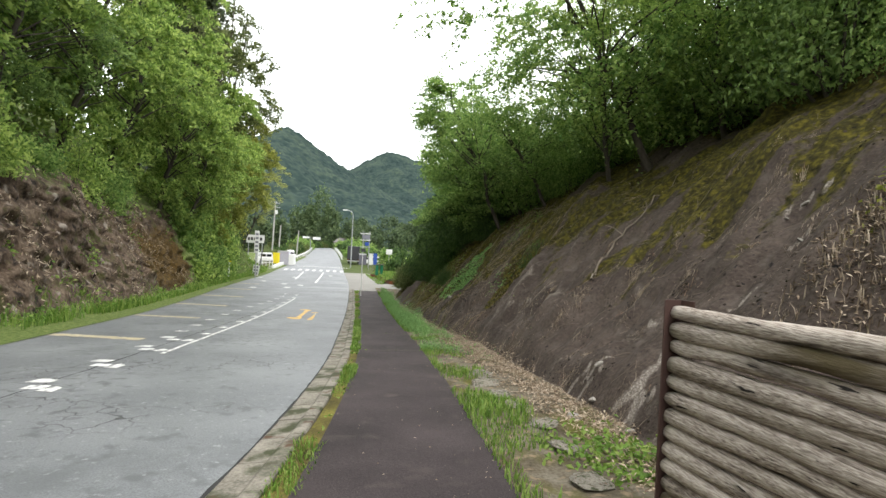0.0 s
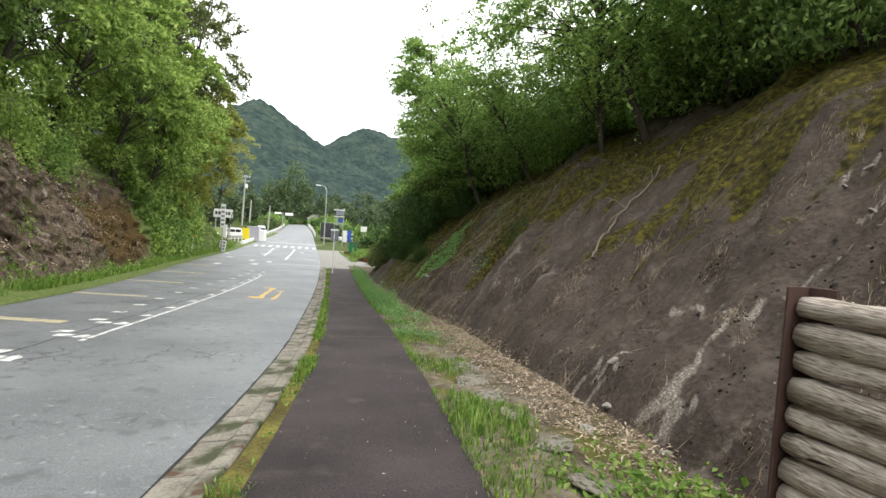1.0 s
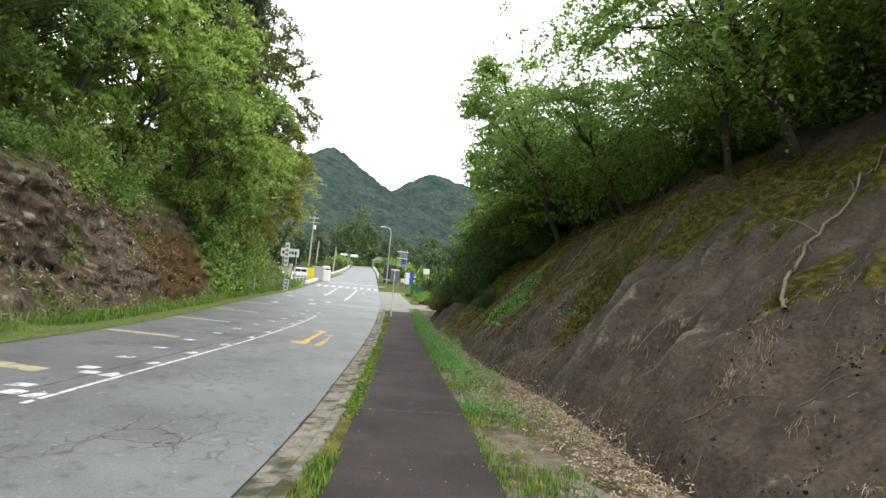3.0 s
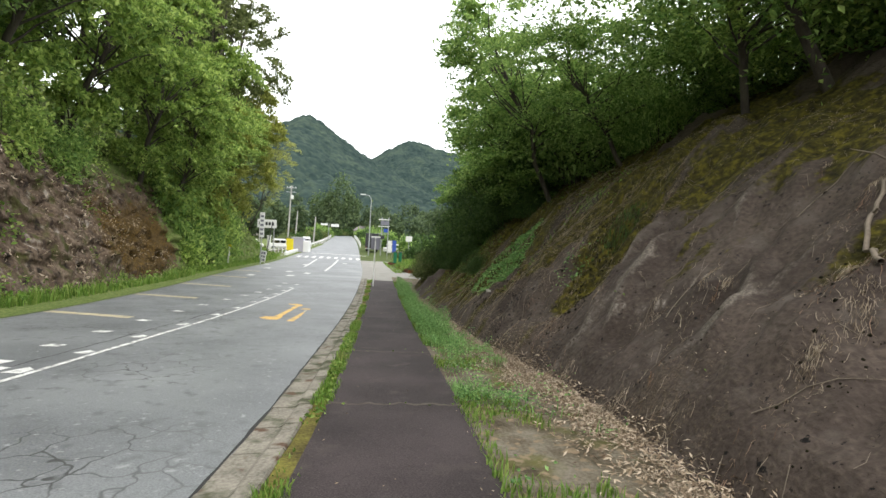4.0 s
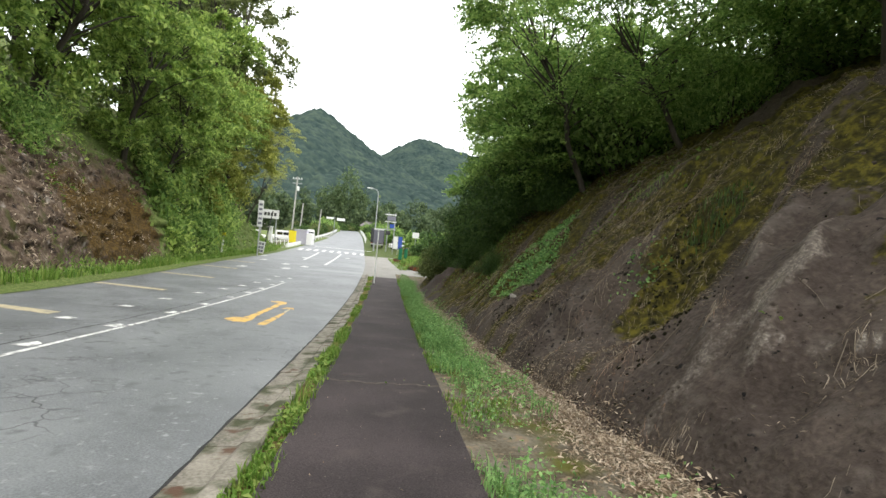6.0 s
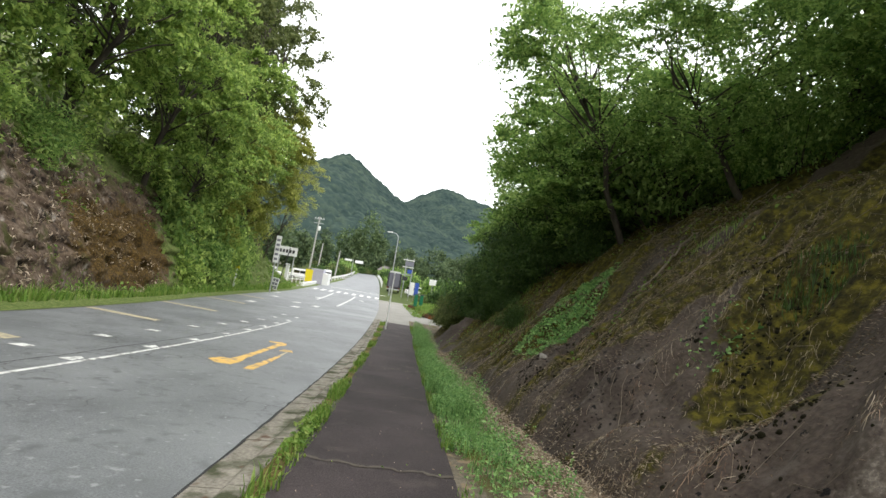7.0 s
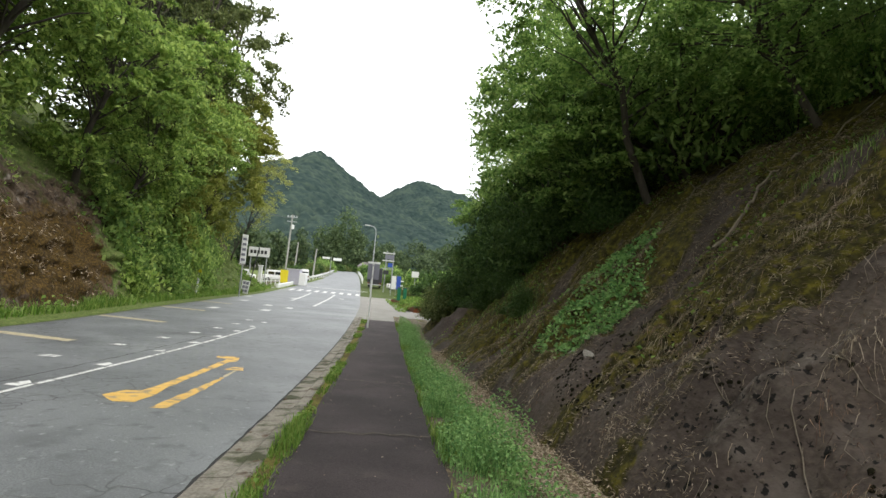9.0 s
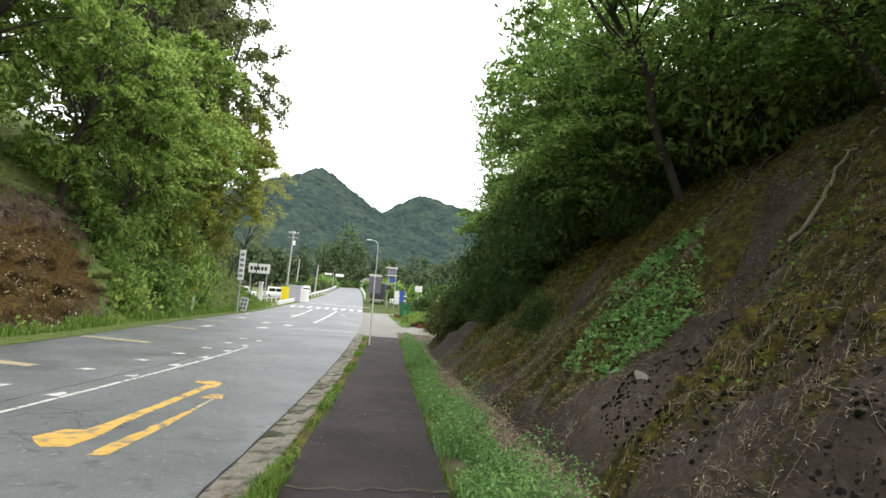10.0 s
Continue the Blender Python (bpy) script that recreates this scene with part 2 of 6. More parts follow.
M_GRASS = leaf_mat("grass_blades", [(0.09, 0.17, 0.028), (0.17, 0.3, 0.05), (0.3, 0.38, 0.1)], 0.4)
M_STRAW = mat("fine_dead_stems", [(0.11, 0.08, 0.053), (0.25, 0.19, 0.133), (0.45, 0.375, 0.285)], rough=0.9, bump=0, island=0.8)
M_CLOD = mat("crumbled_earth", [(0.03, 0.024, 0.02), (0.068, 0.054, 0.045), (0.15, 0.122, 0.1)], scale=6, fine=60, rough=0.95, bump=0.8, depth=0.01, spec=0.1, island=0.6)
M_RED = mat("reddish_dead_stems", [(0.06, 0.035, 0.025), (0.17, 0.095, 0.06), (0.33, 0.22, 0.15)], rough=0.9, bump=0, island=0.8)
M_CUSHION = mat("dark_moss_cushions", [(0.006, 0.006, 0.004), (0.018, 0.016, 0.009)], rough=1.0, bump=0.8, depth=0.01, fine=80, spec=0.05)
M_LITTER = mat("dry_leaf_litter", [(0.15, 0.105, 0.07), (0.34, 0.26, 0.18), (0.52, 0.43, 0.33)], rough=0.9, bump=0, island=0.8)
# forest green shifted towards blue: distance haze is put into these colours
M_HILL = mat("haze_tinted_hill", [(0.015, 0.027, 0.027), (0.031, 0.049, 0.043), (0.058, 0.08, 0.058)], scale=0.03, fine=0.25, span=(0.34, 0.66), rough=1.0, bump=0.5, depth=1.0, spec=0.05, fine_amount=0.55)
M_GALV = mat("galvanised_steel", [(0.35, 0.36, 0.37), (0.5, 0.51, 0.52)], rough=0.5, bump=0, metal=0.6)
M_POLE = mat("concrete_pole", [(0.3, 0.29, 0.27), (0.42, 0.41, 0.38)], rough=0.85, bump=0.1)
M_PAINT = mat("white_paint", [(0.7, 0.7, 0.69), (0.8, 0.8, 0.79)], rough=0.5, bump=0)


# ---- numbers and shapes used all over ----
def curve_through(pairs):
    """A smooth function through (key, value) pairs."""
    kx, ky = np.array([p[0] for p in pairs], float), np.array([p[1] for p in pairs], float)
    slope = np.gradient(ky, kx)

    def f(v):
        v = np.asarray(v, float)
        i = np.clip(np.searchsorted(kx, v) - 1, 0, len(kx) - 2)
        h = kx[i + 1] - kx[i]
        u = np.clip((v - kx[i]) / h, 0, 1)
        return (2 * u**3 - 3 * u**2 + 1) * ky[i] + (u**3 - 2 * u**2 + u) * h * slope[i] + (3 * u**2 - 2 * u**3) * ky[i + 1] + (u**3 - u**2) * h * slope[i + 1]
    return f


prof = curve_through([(-60, 4.3), (-20, 1.43), (0, 0), (10, -0.715), (20, -1.42), (28, -1.8), (36, -2.0), (45, -2.2), (55, -2.42), (70, -2.52), (85, -2.4), (110, -1.9), (150, -1.15), (220, -0.6), (400, 0)])
bend = curve_through([(-60, -1.6), (-20, -0.2), (0, 0), (10, 0), (20, 0), (45, -0.44), (66, -1.48), (150, -6.9), (260, -18), (400, -40)])
near = lambda y, k: -k * np.maximum(0, 11 - np.maximum(np.asarray(y, float), -6)) ** 2
kerb_x = lambda y: -0.46 + near(y, 0.0085) + bend(y)
walk_l = lambda y: 0.06 + near(y, 0.0075) + bend(y) * 0.3
walk_r = lambda y: 1.4 + near(y, 0.004) + bend(y) * 0.1
left_x = curve_through([(-60, -5.2), (-20, -5.0), (0, -5.8), (10, -6.95), (20, -8.15), (30, -9.3), (40, -10.0), (55, -10.6), (70, -11.4), (84, -11.7), (110, -11.9), (150, -14.0), (260, -25), (400, -50)])
centre_x = curve_through([(-60, -4), (-20, -3.6), (0, -3.5), (12, -3.46), (20, -3.52), (28, -3.58), (45, -4.0), (66, -5.2), (150, -11.5), (400, -45)])
guide_x = curve_through([(0, -3.9), (7, -3.95), (10.4, -4.08), (14, -4.45), (18, -4.72), (21, -4.74), (26, -4.45), (40, -4.7)])
toe_r = curve_through([(-60, 1.8), (0, 2.7), (5, 2.85), (12, 2.85), (15, 2.58), (19, 2.58), (24, 2.48), (30, 2.36), (34, 2.6), (37, 3.3), (42, 5.2), (60, 10.0), (100, 30), (400, 60)])
_lat = np.random.RandomState(5).rand(256, 256)


def value_noise(x, y):
    xi, yi = np.floor(x).astype(int), np.floor(y).astype(int)
    u, v = x - xi, y - yi
    u, v = u * u * (3 - 2 * u), v * v * (3 - 2 * v)
    g = lambda a, b: _lat[a % 256, b % 256]
    return (g(xi, yi) * (1 - u) + g(xi + 1, yi) * u) * (1 - v) + (g(xi, yi + 1) * (1 - u) + g(xi + 1, yi + 1) * u) * v - 0.5


def fbm(x, y, octaves=4):
    x, y = np.asarray(x, float), np.asarray(y, float)
    return sum(value_noise(x * 2**k + 17.3 * k, y * 2**k + 9.1 * k) / 2**k for k in range(octaves))


def mesh_of(name, verts, faces, material, smooth=True):
    """One mesh from arrays of corners and of faces with the same number of corners."""
    me = bpy.data.meshes.new(name)
    verts, faces = np.asarray(verts, np.float32), np.asarray(faces, np.int32)
    k = faces.shape[1]
    me.vertices.add(len(verts))
    me.vertices.foreach_set("co", verts.ravel())
    me.loops.add(faces.size)
    me.loops.foreach_set("vertex_index", faces.ravel())
    me.polygons.add(len(faces))
    me.polygons.foreach_set("loop_start", np.arange(0, faces.size, k, dtype=np.int32))
    me.polygons.foreach_set("use_smooth", np.full(len(faces), smooth))
    me.update(calc_edges=True)
    me.materials.append(material)
    return me


def grid_mesh(name, X, Y, Z, material):
    r, c = X.shape
    i = np.arange((r - 1) * c).reshape(r - 1, c)[:, :-1].ravel()
    return mesh_of(name, np.stack([X.ravel(), Y.ravel(), Z.ravel()], 1), np.stack([i, i + 1, i + c + 1, i + c], 1), material)


def set_values(me, name, values):
    """A number for each corner of a mesh, for its material."""
    a = me.attributes.new(name, "FLOAT", "POINT")
    a.data.foreach_set("value", np.asarray(values, np.float32).ravel())


def part(name, data, parent=None, label=""):
    """A mesh, or a bmesh with its material as a pair, as one object under its thing."""
    if isinstance(data, tuple):
        bm, material = data
        me = bpy.data.meshes.new(name)
        bm.to_mesh(me)
        bm.free()
        me.materials.append(material)
        data = me
    ob = new(name, data)
    ob.parent = parent
    return tagged(ob, label)


def tube(path, radii, sides=7):
    """Corners and faces of a tapering tube along points."""
    pts, V, F = [Vector(p) for p in path], [], []
    for i, p in enumerate(pts):
        d = (pts[min(i + 1, len(pts) - 1)] - pts[max(i - 1, 0)]).normalized()
        a = d.cross(Vector((0.31, 0.92, 0.24))).normalized()
        b = d.cross(a)
        for k in range(sides):
            w = 2 * math.pi * k / sides
            V.append(p + (a * math.cos(w) + b * math.sin(w)) * radii[i])
    for i in range(len(pts) - 1):
        for k in range(sides):
            k2 = (k + 1) % sides
            F.append((i * sides + k, i * sides + k2, (i + 1) * sides + k2, (i + 1) * sides + k))
    return V, F


def tubes_mesh(name, tubes, material, sides=7):
    V, F = [], []
    for path, radii in tubes:
        v, f = tube(path, radii, sides)
        F += [tuple(a + len(V) for a in q) for q in f]
        V += [tuple(p) for p in v]
    return mesh_of(name, V, F, material)


def leaves_mesh(name, centres, size, material, rs, up=0.5, wide=0.5, droop=0.15):
    """Folded lance-shaped leaves at the given places."""
    n = len(centres)
    nor = rs.normal(size=(n, 3)) + (0, 0, up)
    nor /= np.linalg.norm(nor, axis=1)[:, None]
    d = np.cross(nor, rs.normal(size=(n, 3)))
    d /= np.linalg.norm(d, axis=1)[:, None] + 1e-6
    s = np.cross(nor, d)
    ln = (size * rs.uniform(0.6, 1.4, n))[:, None]
    fold = nor * ln * 0.12 * wide
    base, tip = centres - d * ln * 0.5, centres + d * ln * 0.5 - nor * ln * droop
    a, b = centres + s * ln * wide * 0.5 + fold, centres - s * ln * wide * 0.5 + fold
    V = np.stack([base, a, tip, b], 1).reshape(-1, 3)
    i = np.arange(n)[:, None] * 4
    F = np.concatenate([i + [0, 1, 2], i + [0, 2, 3]])
    return mesh_of(name, V, F, material, smooth=False)


def box_bm(bm, x0, y0, z0, x1, y1, z1, bevel=0.0):
    r = bmesh.ops.create_cube(bm, size=1, matrix=Matrix.Translation(((x0 + x1) / 2, (y0 + y1) / 2, (z0 + z1) / 2)) @ Matrix.Diagonal((x1 - x0, y1 - y0, z1 - z0, 1)))
    if bevel:
        bmesh.ops.bevel(bm, geom=list({e for v in r["verts"] for e in v.link_edges}), offset=bevel, segments=1, affect="EDGES")
    return bm


def box(x0, y0, z0, x1, y1, z1, material, bevel=0.0):
    return box_bm(bmesh.new(), x0, y0, z0, x1, y1, z1, bevel), material


# ---- the large structure ----
def strip(name, xl, xr, y0, y1, step, cols, lift, material, rough=0.0, crown=0.0):
    """A sheet between two lines along the road."""
    ys = np.arange(y0, y1 + step / 2, step)
    u = np.linspace(0, 1, cols)
    l, r = np.broadcast_to(xl(ys), ys.shape), np.broadcast_to(xr(ys), ys.shape)
    X = l[:, None] * (1 - u) + r[:, None] * u
    Y = np.repeat(ys[:, None], cols, 1)
    Z = prof(Y) + lift + crown * (u * (1 - u) * 4)[None, :]
    if rough:
        Z = Z + rough * fbm(X * 2.1, Y * 2.1, 4)
    return grid_mesh(name, X, Y, Z, material)


def bank_height(d, y):
    """Rise of the bank beside the path, d metres in from its toe."""
    h = np.interp(d, [-3, 0, 0.25, 1.2, 2.25, 3.3, 5.6, 9, 16, 40, 90], [0, 0, 0.42, 1.3, 2.4, 3.6, 5.25, 7.4, 11, 22, 34])
    h = h * (1 - 0.5 * np.clip((y - 17) / 8, 0, 1) * np.exp(-np.maximum(d, 0) / 0.9))
    fade = np.clip((y - 36) / 45, 0, 1)
    return h * (1 - 0.85 * fade * fade * (3 - 2 * fade))


FOLDS = ((5.6, 12.9, 3.3, 11.5, 0.13, 0.22), (4.6, 11.6, 3.2, 10.9, 0.1, 0.15), (3.95, 4.6, 2.95, 4.95, 0.05, 0.03), (3.85, 10.5, 3.45, 11.05, 0.07, 0.06), (4.8, 9.9, 3.1, 9.0, 0.12, 0.14), (5.2, 8.3, 4.2, 7.8, 0.08, 0.08), (5.4, 10.9, 4.3, 10.4, 0.08, 0.08))


def folds(x, y, what):
    """Ridges that run down the bank: their height (5), or how strongly they show (4)."""
    out = 0.0
    for x0, y0, x1, y1, w, h in FOLDS:
        u = np.clip(((x - x0) * (x1 - x0) + (y - y0) * (y1 - y0)) / ((x1 - x0) ** 2 + (y1 - y0) ** 2), 0, 1)
        q = (x - x0 - u * (x1 - x0)) ** 2 + (y - y0 - u * (y1 - y0) - 0.06 * np.sin(x * 9)) ** 2
        out = out + np.exp(-q / w**2) * (h if what == 5 else 1.0) * np.sin(math.pi * np.clip(u * 0.8 + 0.15, 0, 1))
    return out


def gully(x, y):
    """Narrow ribs and furrows that run down the bank, from 0 in a furrow."""
    return np.abs(fbm(y * 1.5 + 4 + 0.3 * x, x * 0.3, 3)) + 0.5 * np.abs(fbm(y * 3.7 + 0.5 * x + 21, x * 0.7, 2))


def bank_at(x, y):
    d = x - toe_r(y)
    k = np.clip(d / 0.6, 0, 1)
    return prof(y) + 0.02 + bank_height(d, y) + k * (0.5 * fbm(x * 0.45, y * 0.45, 3) + 0.24 * fbm(x * 1.3, y * 1.9, 3) + (0.16 + 0.16 * np.clip((y - 8.5) / 3, 0, 1)) * (gully(x, y) - 0.3) + (0.08 + 0.07 * np.clip((y - 12) / 2, 0, 1)) * fbm(x * 5, y * 5, 3) - 0.09 * np.clip(np.abs(fbm(x * 2.3 + 60, y * 1.4 + 11, 3)) - 0.12, 0, 1) + folds(x, y, 5) + 0.45 * np.exp(-(((x - 4.8) / 0.9) ** 2 + ((y - 3.2) / 0.7) ** 2)) + 0.22 * np.exp(-(((x - 3.3) / 0.35) ** 2 + ((y - 15.0) / 0.4) ** 2)) + 0.2 * np.exp(-(((x - 3.05) / 0.3) ** 2 + ((y - 13.6) / 0.35) ** 2)))


# pale mineral veins and scrapes on the bank: their course and width
VEINS = [([(4.9, 4.55), (4.5, 4.72), (4.2, 4.8), (3.98, 4.98), (3.77, 5.06)], 0.035), ([(3.77, 5.06), (3.58, 5.04), (3.41, 5.01), (3.28, 4.97)], 0.042), ([(3.3, 4.98), (3.16, 4.95), (3.05, 5.0), (2.93, 5.06)], 0.075),
         ([(3.14, 4.93), (3.0, 4.78), (2.9, 4.7)], 0.06), ([(3.8, 5.12), (4.0, 5.5), (4.06, 5.84), (3.95, 6.1)], 0.04)]
VEINS += [([(x + 0.14, y - 0.06), (x - 0.09, y + 0.07)], 0.045) for x, y in ((2.97, 6.18), (2.95, 5.88), (3.14, 5.95), (2.94, 4.74))]
VEINS += [([(x + 0.05, y - 0.02), (x - 0.05, y + 0.02)], 0.035) for x, y in ((5.53, 5.3), (5.34, 5.42), (4.94, 4.81), (5.6, 5.12), (4.08, 10.3), (3.81, 10.53), (3.51, 11.04), (3.62, 11.36))]

gx = np.concatenate([np.linspace(-1500, -60, 14), np.linspace(-40, 40, 41), np.linspace(60, 1500, 14)])
gy = np.concatenate([np.linspace(-300, -60, 6), np.linspace(-50, 160, 106), np.linspace(180, 1800, 26)])
GX, GY = np.meshgrid(gx, gy)
tagged(new("ground", grid_mesh("ground", GX, GY, prof(GY) - 0.1 - 0.25 * (np.abs(GX) < 30) * 0.4, M_GRASSY)), "rough grassy ground of the valley", "ground", kind="structure")
tagged(new("road", strip("road", lambda y: left_x(y), lambda y: kerb_x(y), -40, 320, 1.0, 25, 0.0, M_ROAD, crown=0.03)), "worn light grey asphalt road running downhill", "road", kind="structure")
tagged(new("pavement", strip("pavement", walk_l, walk_r, -12, 36.2, 0.25, 9, 0.06, M_WALK, rough=0.012)), "narrow dark asphalt footpath beside the road", "pavement", kind="structure")
tagged(new("ground_verge", strip("ground_verge", lambda y: walk_r(y) - 0.03, lambda y: toe_r(y) + 0.3, -12, 40, 0.2, 16, 0.035, M_EARTH, rough=0.05)), "mossy verge with dry leaves", "verge", kind="structure")
tagged(new("ground_gutter", strip("ground_gutter", lambda y: kerb_x(y) + 0.38, lambda y: walk_l(y) + 0.03, -12, 36.2, 0.2, 5, 0.035, M_MOSSY, rough=0.05)), "mossy strip of earth beside the kerb", "verge", kind="structure")
by = np.concatenate([np.arange(-14, 2, 0.16), np.arange(2, 7.5, 0.035), np.arange(7.5, 24, 0.06), np.arange(24, 80, 0.25)])
bd = np.concatenate([np.linspace(-0.3, 6, 150), np.linspace(6.2, 10, 20), np.linspace(10.5, 60, 34)])
BD, BY = np.meshgrid(bd, by)
BX = toe_r(BY) + BD
bank_mesh = grid_mesh("bank", BX, BY, bank_at(BX, BY), M_BANK)
moss_from = np.interp(BY, [-14, 6, 8, 9.4, 10.8, 12.4, 13.2, 16, 30], [6.4, 6.2, 5.9, 5.5, 4.9, 4.4, 3.7, 3.1, 2.8])
bare = np.exp(-(((BX - 3.35) / 0.75) ** 2 + ((BY - 14.7) / 1.1) ** 2)) + np.exp(-(((BX - 3.9) / 0.9) ** 2 + ((BY - 11.9) / 0.5) ** 2)) * 0.8
set_values(bank_mesh, "moss", 0.5 + np.clip(0.55 * (BX - moss_from), -2, 0.45) - 0.9 * bare + 0.9 * np.exp(-(((BX - 3.05) / 0.3) ** 2 + ((BY - 13.2) / 0.35) ** 2)) + 1.1 * np.exp(-(((BX - 3.75) / 0.3) ** 2 + ((BY - 12.5) / 0.28) ** 2)) + 0.6 * np.exp(-(((BX - 4.25) / 0.5) ** 2 + ((BY - 13.35) / 0.4) ** 2)) + 1.7 * fbm(BX * 0.7, BY * 1.5, 4) - 0.25 * np.clip(BX - 7.2, 0, 1))
set_values(bank_mesh, "streak", 0.85 * fbm(BY * 3.4 + BX * 0.9 + 7, BX * 0.3, 4) - 0.14 + 0.5 * gully(BX, BY) + 0.5 * folds(BX, BY - 0.05, 4) + 0.12 * bare)
set_values(bank_mesh, "debris", 0.45 - 0.55 * np.abs(BX - toe_r(BY) - 0.1) + 0.6 * fbm(BX * 0.6 + 31, BY * 1.6 + BX * 0.4, 4) + 0.35 * np.exp(-(((BX - 4.2) / 0.9) ** 2 + ((BY - 14.5) / 2.5) ** 2)) + 0.9 * np.exp(-(((BX - 4.9) / 1.1) ** 2 + ((BY - 2.9) / 0.9) ** 2)))
set_values(bank_mesh, "pit_shade", 0.3 * np.exp(-(((BX - 3.3) / 0.9) ** 2 + ((BY - 14.6) / 1.5) ** 2)) + 0.1 * np.exp(-(((BX - 3.8) / 1.5) ** 2 + ((BY - 7.5) / 4) ** 2)))
vein = np.zeros_like(BX)
for pts, w in VEINS:
    for (xa, ya), (xb, yb) in zip(pts, pts[1:]):
        u = np.clip(((BX - xa) * (xb - xa) + (BY - ya) * (yb - ya)) / ((xb - xa) ** 2 + (yb - ya) ** 2), 0, 1)
        q = (BX - xa - u * (xb - xa) + 0.03 * np.sin(BY * 17)) ** 2 + (BY - ya - u * (yb - ya) + 0.03 * np.sin(BX * 23)) ** 2
        vein = np.maximum(vein, np.exp(-q / w**2))
set_values(bank_mesh, "vein", vein)
tagged(new("bank", bank_mesh), "steep dark brown bank of earth and sprayed concrete with moss", "bank", kind="structure")

cy, cs = np.concatenate([np.arange(-40, 0, 0.6), np.arange(0, 60, 0.16), np.arange(60, 110, 0.6)]), np.concatenate([np.linspace(0, 0.45, 80), np.linspace(0.47, 1, 26)])
CS, CY = np.meshgrid(cs, cy)
run = np.interp(CS, [0, 0.08, 0.4, 0.55, 1], [-1.4, 0.0, 2.2, 4.0, 40])
rise = np.interp(CS, [0, 0.08, 0.4, 0.55, 1], [0.0, 0.15, 4.8, 6.5, 26]) * (1 - 0.97 * np.clip((CY - 54) / 14, 0, 1))
amp = np.clip((CS - 0.06) / 0.1, 0, 1)
ledge = lambda y, s: 0.32 * np.abs(fbm(y * 0.55 + 8, s * 34, 3)) + 0.14 * np.sign(fbm(y * 1.3, s * 42 + 5, 2)) * np.abs(fbm(y * 1.3, s * 42 + 5, 2)) ** 0.5
cliff_out = lambda y, s: 0.55 * fbm(y * 0.3, s * 6, 4) + 0.3 * np.abs(fbm(y * 0.9 + 3, s * 20, 4)) + ledge(y, s)
CX = left_x(CY) - 0.9 - run + amp * (cliff_out(CY, CS) + 0.2 * fbm(CY * 2.9, CS * 50, 3))
CZ = prof(CY) + rise + 0.02 + amp * (0.3 * fbm(CY * 0.8 + 40, CS * 14, 3) + 0.14 * fbm(CY * 3.1, CS * 60, 2))
cliff_mesh = grid_mesh("cliff", CX[:, ::-1], CY[:, ::-1], CZ[:, ::-1], M_CLIFF)
set_values(cliff_mesh, "moss", (1.1 * np.exp(-(((CY - 30) / 4.5) ** 2 + ((CS - 0.2) / 0.16) ** 2)) + 0.4 * fbm(CY * 0.6, CS * 8, 3))[:, ::-1])
set_values(cliff_mesh, "grass", (0.9 * (CS < 0.075) + 1.3 * np.clip((CY - 33) / 4, 0, 1) * (CS < 0.3) + 0.75 * np.clip((CS - 0.3) * 6, 0, 1) + 0.5 * fbm(CY * 0.5, CS * 9 + 5, 3) + 0.1)[:, ::-1])
tagged(new("cliff", cliff_mesh), "rough brown rock cutting with moss and dry grass", "cliff", kind="structure")


def crown_bumps(x, y, cell, seed):
    """Rounded tree crowns packed over a slope: 0 between them, 1 at their tops."""
    gx_, gy_ = np.floor(x / cell).astype(int), np.floor(y / cell).astype(int)
    best = np.zeros_like(x)
    for i in (-1, 0, 1):
        for j in (-1, 0, 1):
            a, b = (gx_ + i + seed * 7) % 256, (gy_ + j + seed * 13) % 256
            cx, cy_ = (gx_ + i + 0.5 + 0.8 * (_lat[a, b] - 0.5)) * cell, (gy_ + j + 0.5 + 0.8 * (_lat[b, a] - 0.5)) * cell
            r = cell * (0.5 + 0.35 * _lat[(a + 31) % 256, b])
            best = np.maximum(best, (0.5 + 0.7 * _lat[a, (b + 57) % 256]) * np.sqrt(np.clip(1 - ((x - cx) ** 2 + (y - cy_) ** 2) / r**2, 0, 1)))
    return best


def hill(name, label, y0, y1, ridge, seed, x0, x1, step, cell):
    """A wooded ridge: ridge gives (x, height) along its crest at its middle."""
    xs, ys = np.arange(x0, x1, step), np.arange(y0, y1, step)
    Y, X = np.meshgrid(ys, xs)
    U = (Y - y0) / (y1 - y0)
    crest = curve_through(ridge)(X)
    Z = -3 + (crest + 3) * np.sin(np.clip(U / 0.75, 0, 1) * math.pi / 2) ** 0.9 * np.where(U > 0.75, 1 - (U - 0.75) * 1.5, 1)
    Z = Z + np.clip(U * 6, 0, 1) * (12 * fbm(X * 0.012 + seed, Y * 0.012, 3) + 4.5 * fbm(X * 0.04 + seed, Y * 0.04, 2)) + 0.55 * cell * crown_bumps(X, Y, cell, seed) + 0.12 * cell * fbm(X * 0.45, Y * 0.45, 2)
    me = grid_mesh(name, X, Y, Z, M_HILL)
    me.flip_normals()
    return tagged(new(name, me), label, "hill", kind="structure")


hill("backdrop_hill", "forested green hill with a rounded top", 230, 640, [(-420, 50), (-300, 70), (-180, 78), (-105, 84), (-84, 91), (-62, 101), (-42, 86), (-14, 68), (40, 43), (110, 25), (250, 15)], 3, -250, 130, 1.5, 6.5)
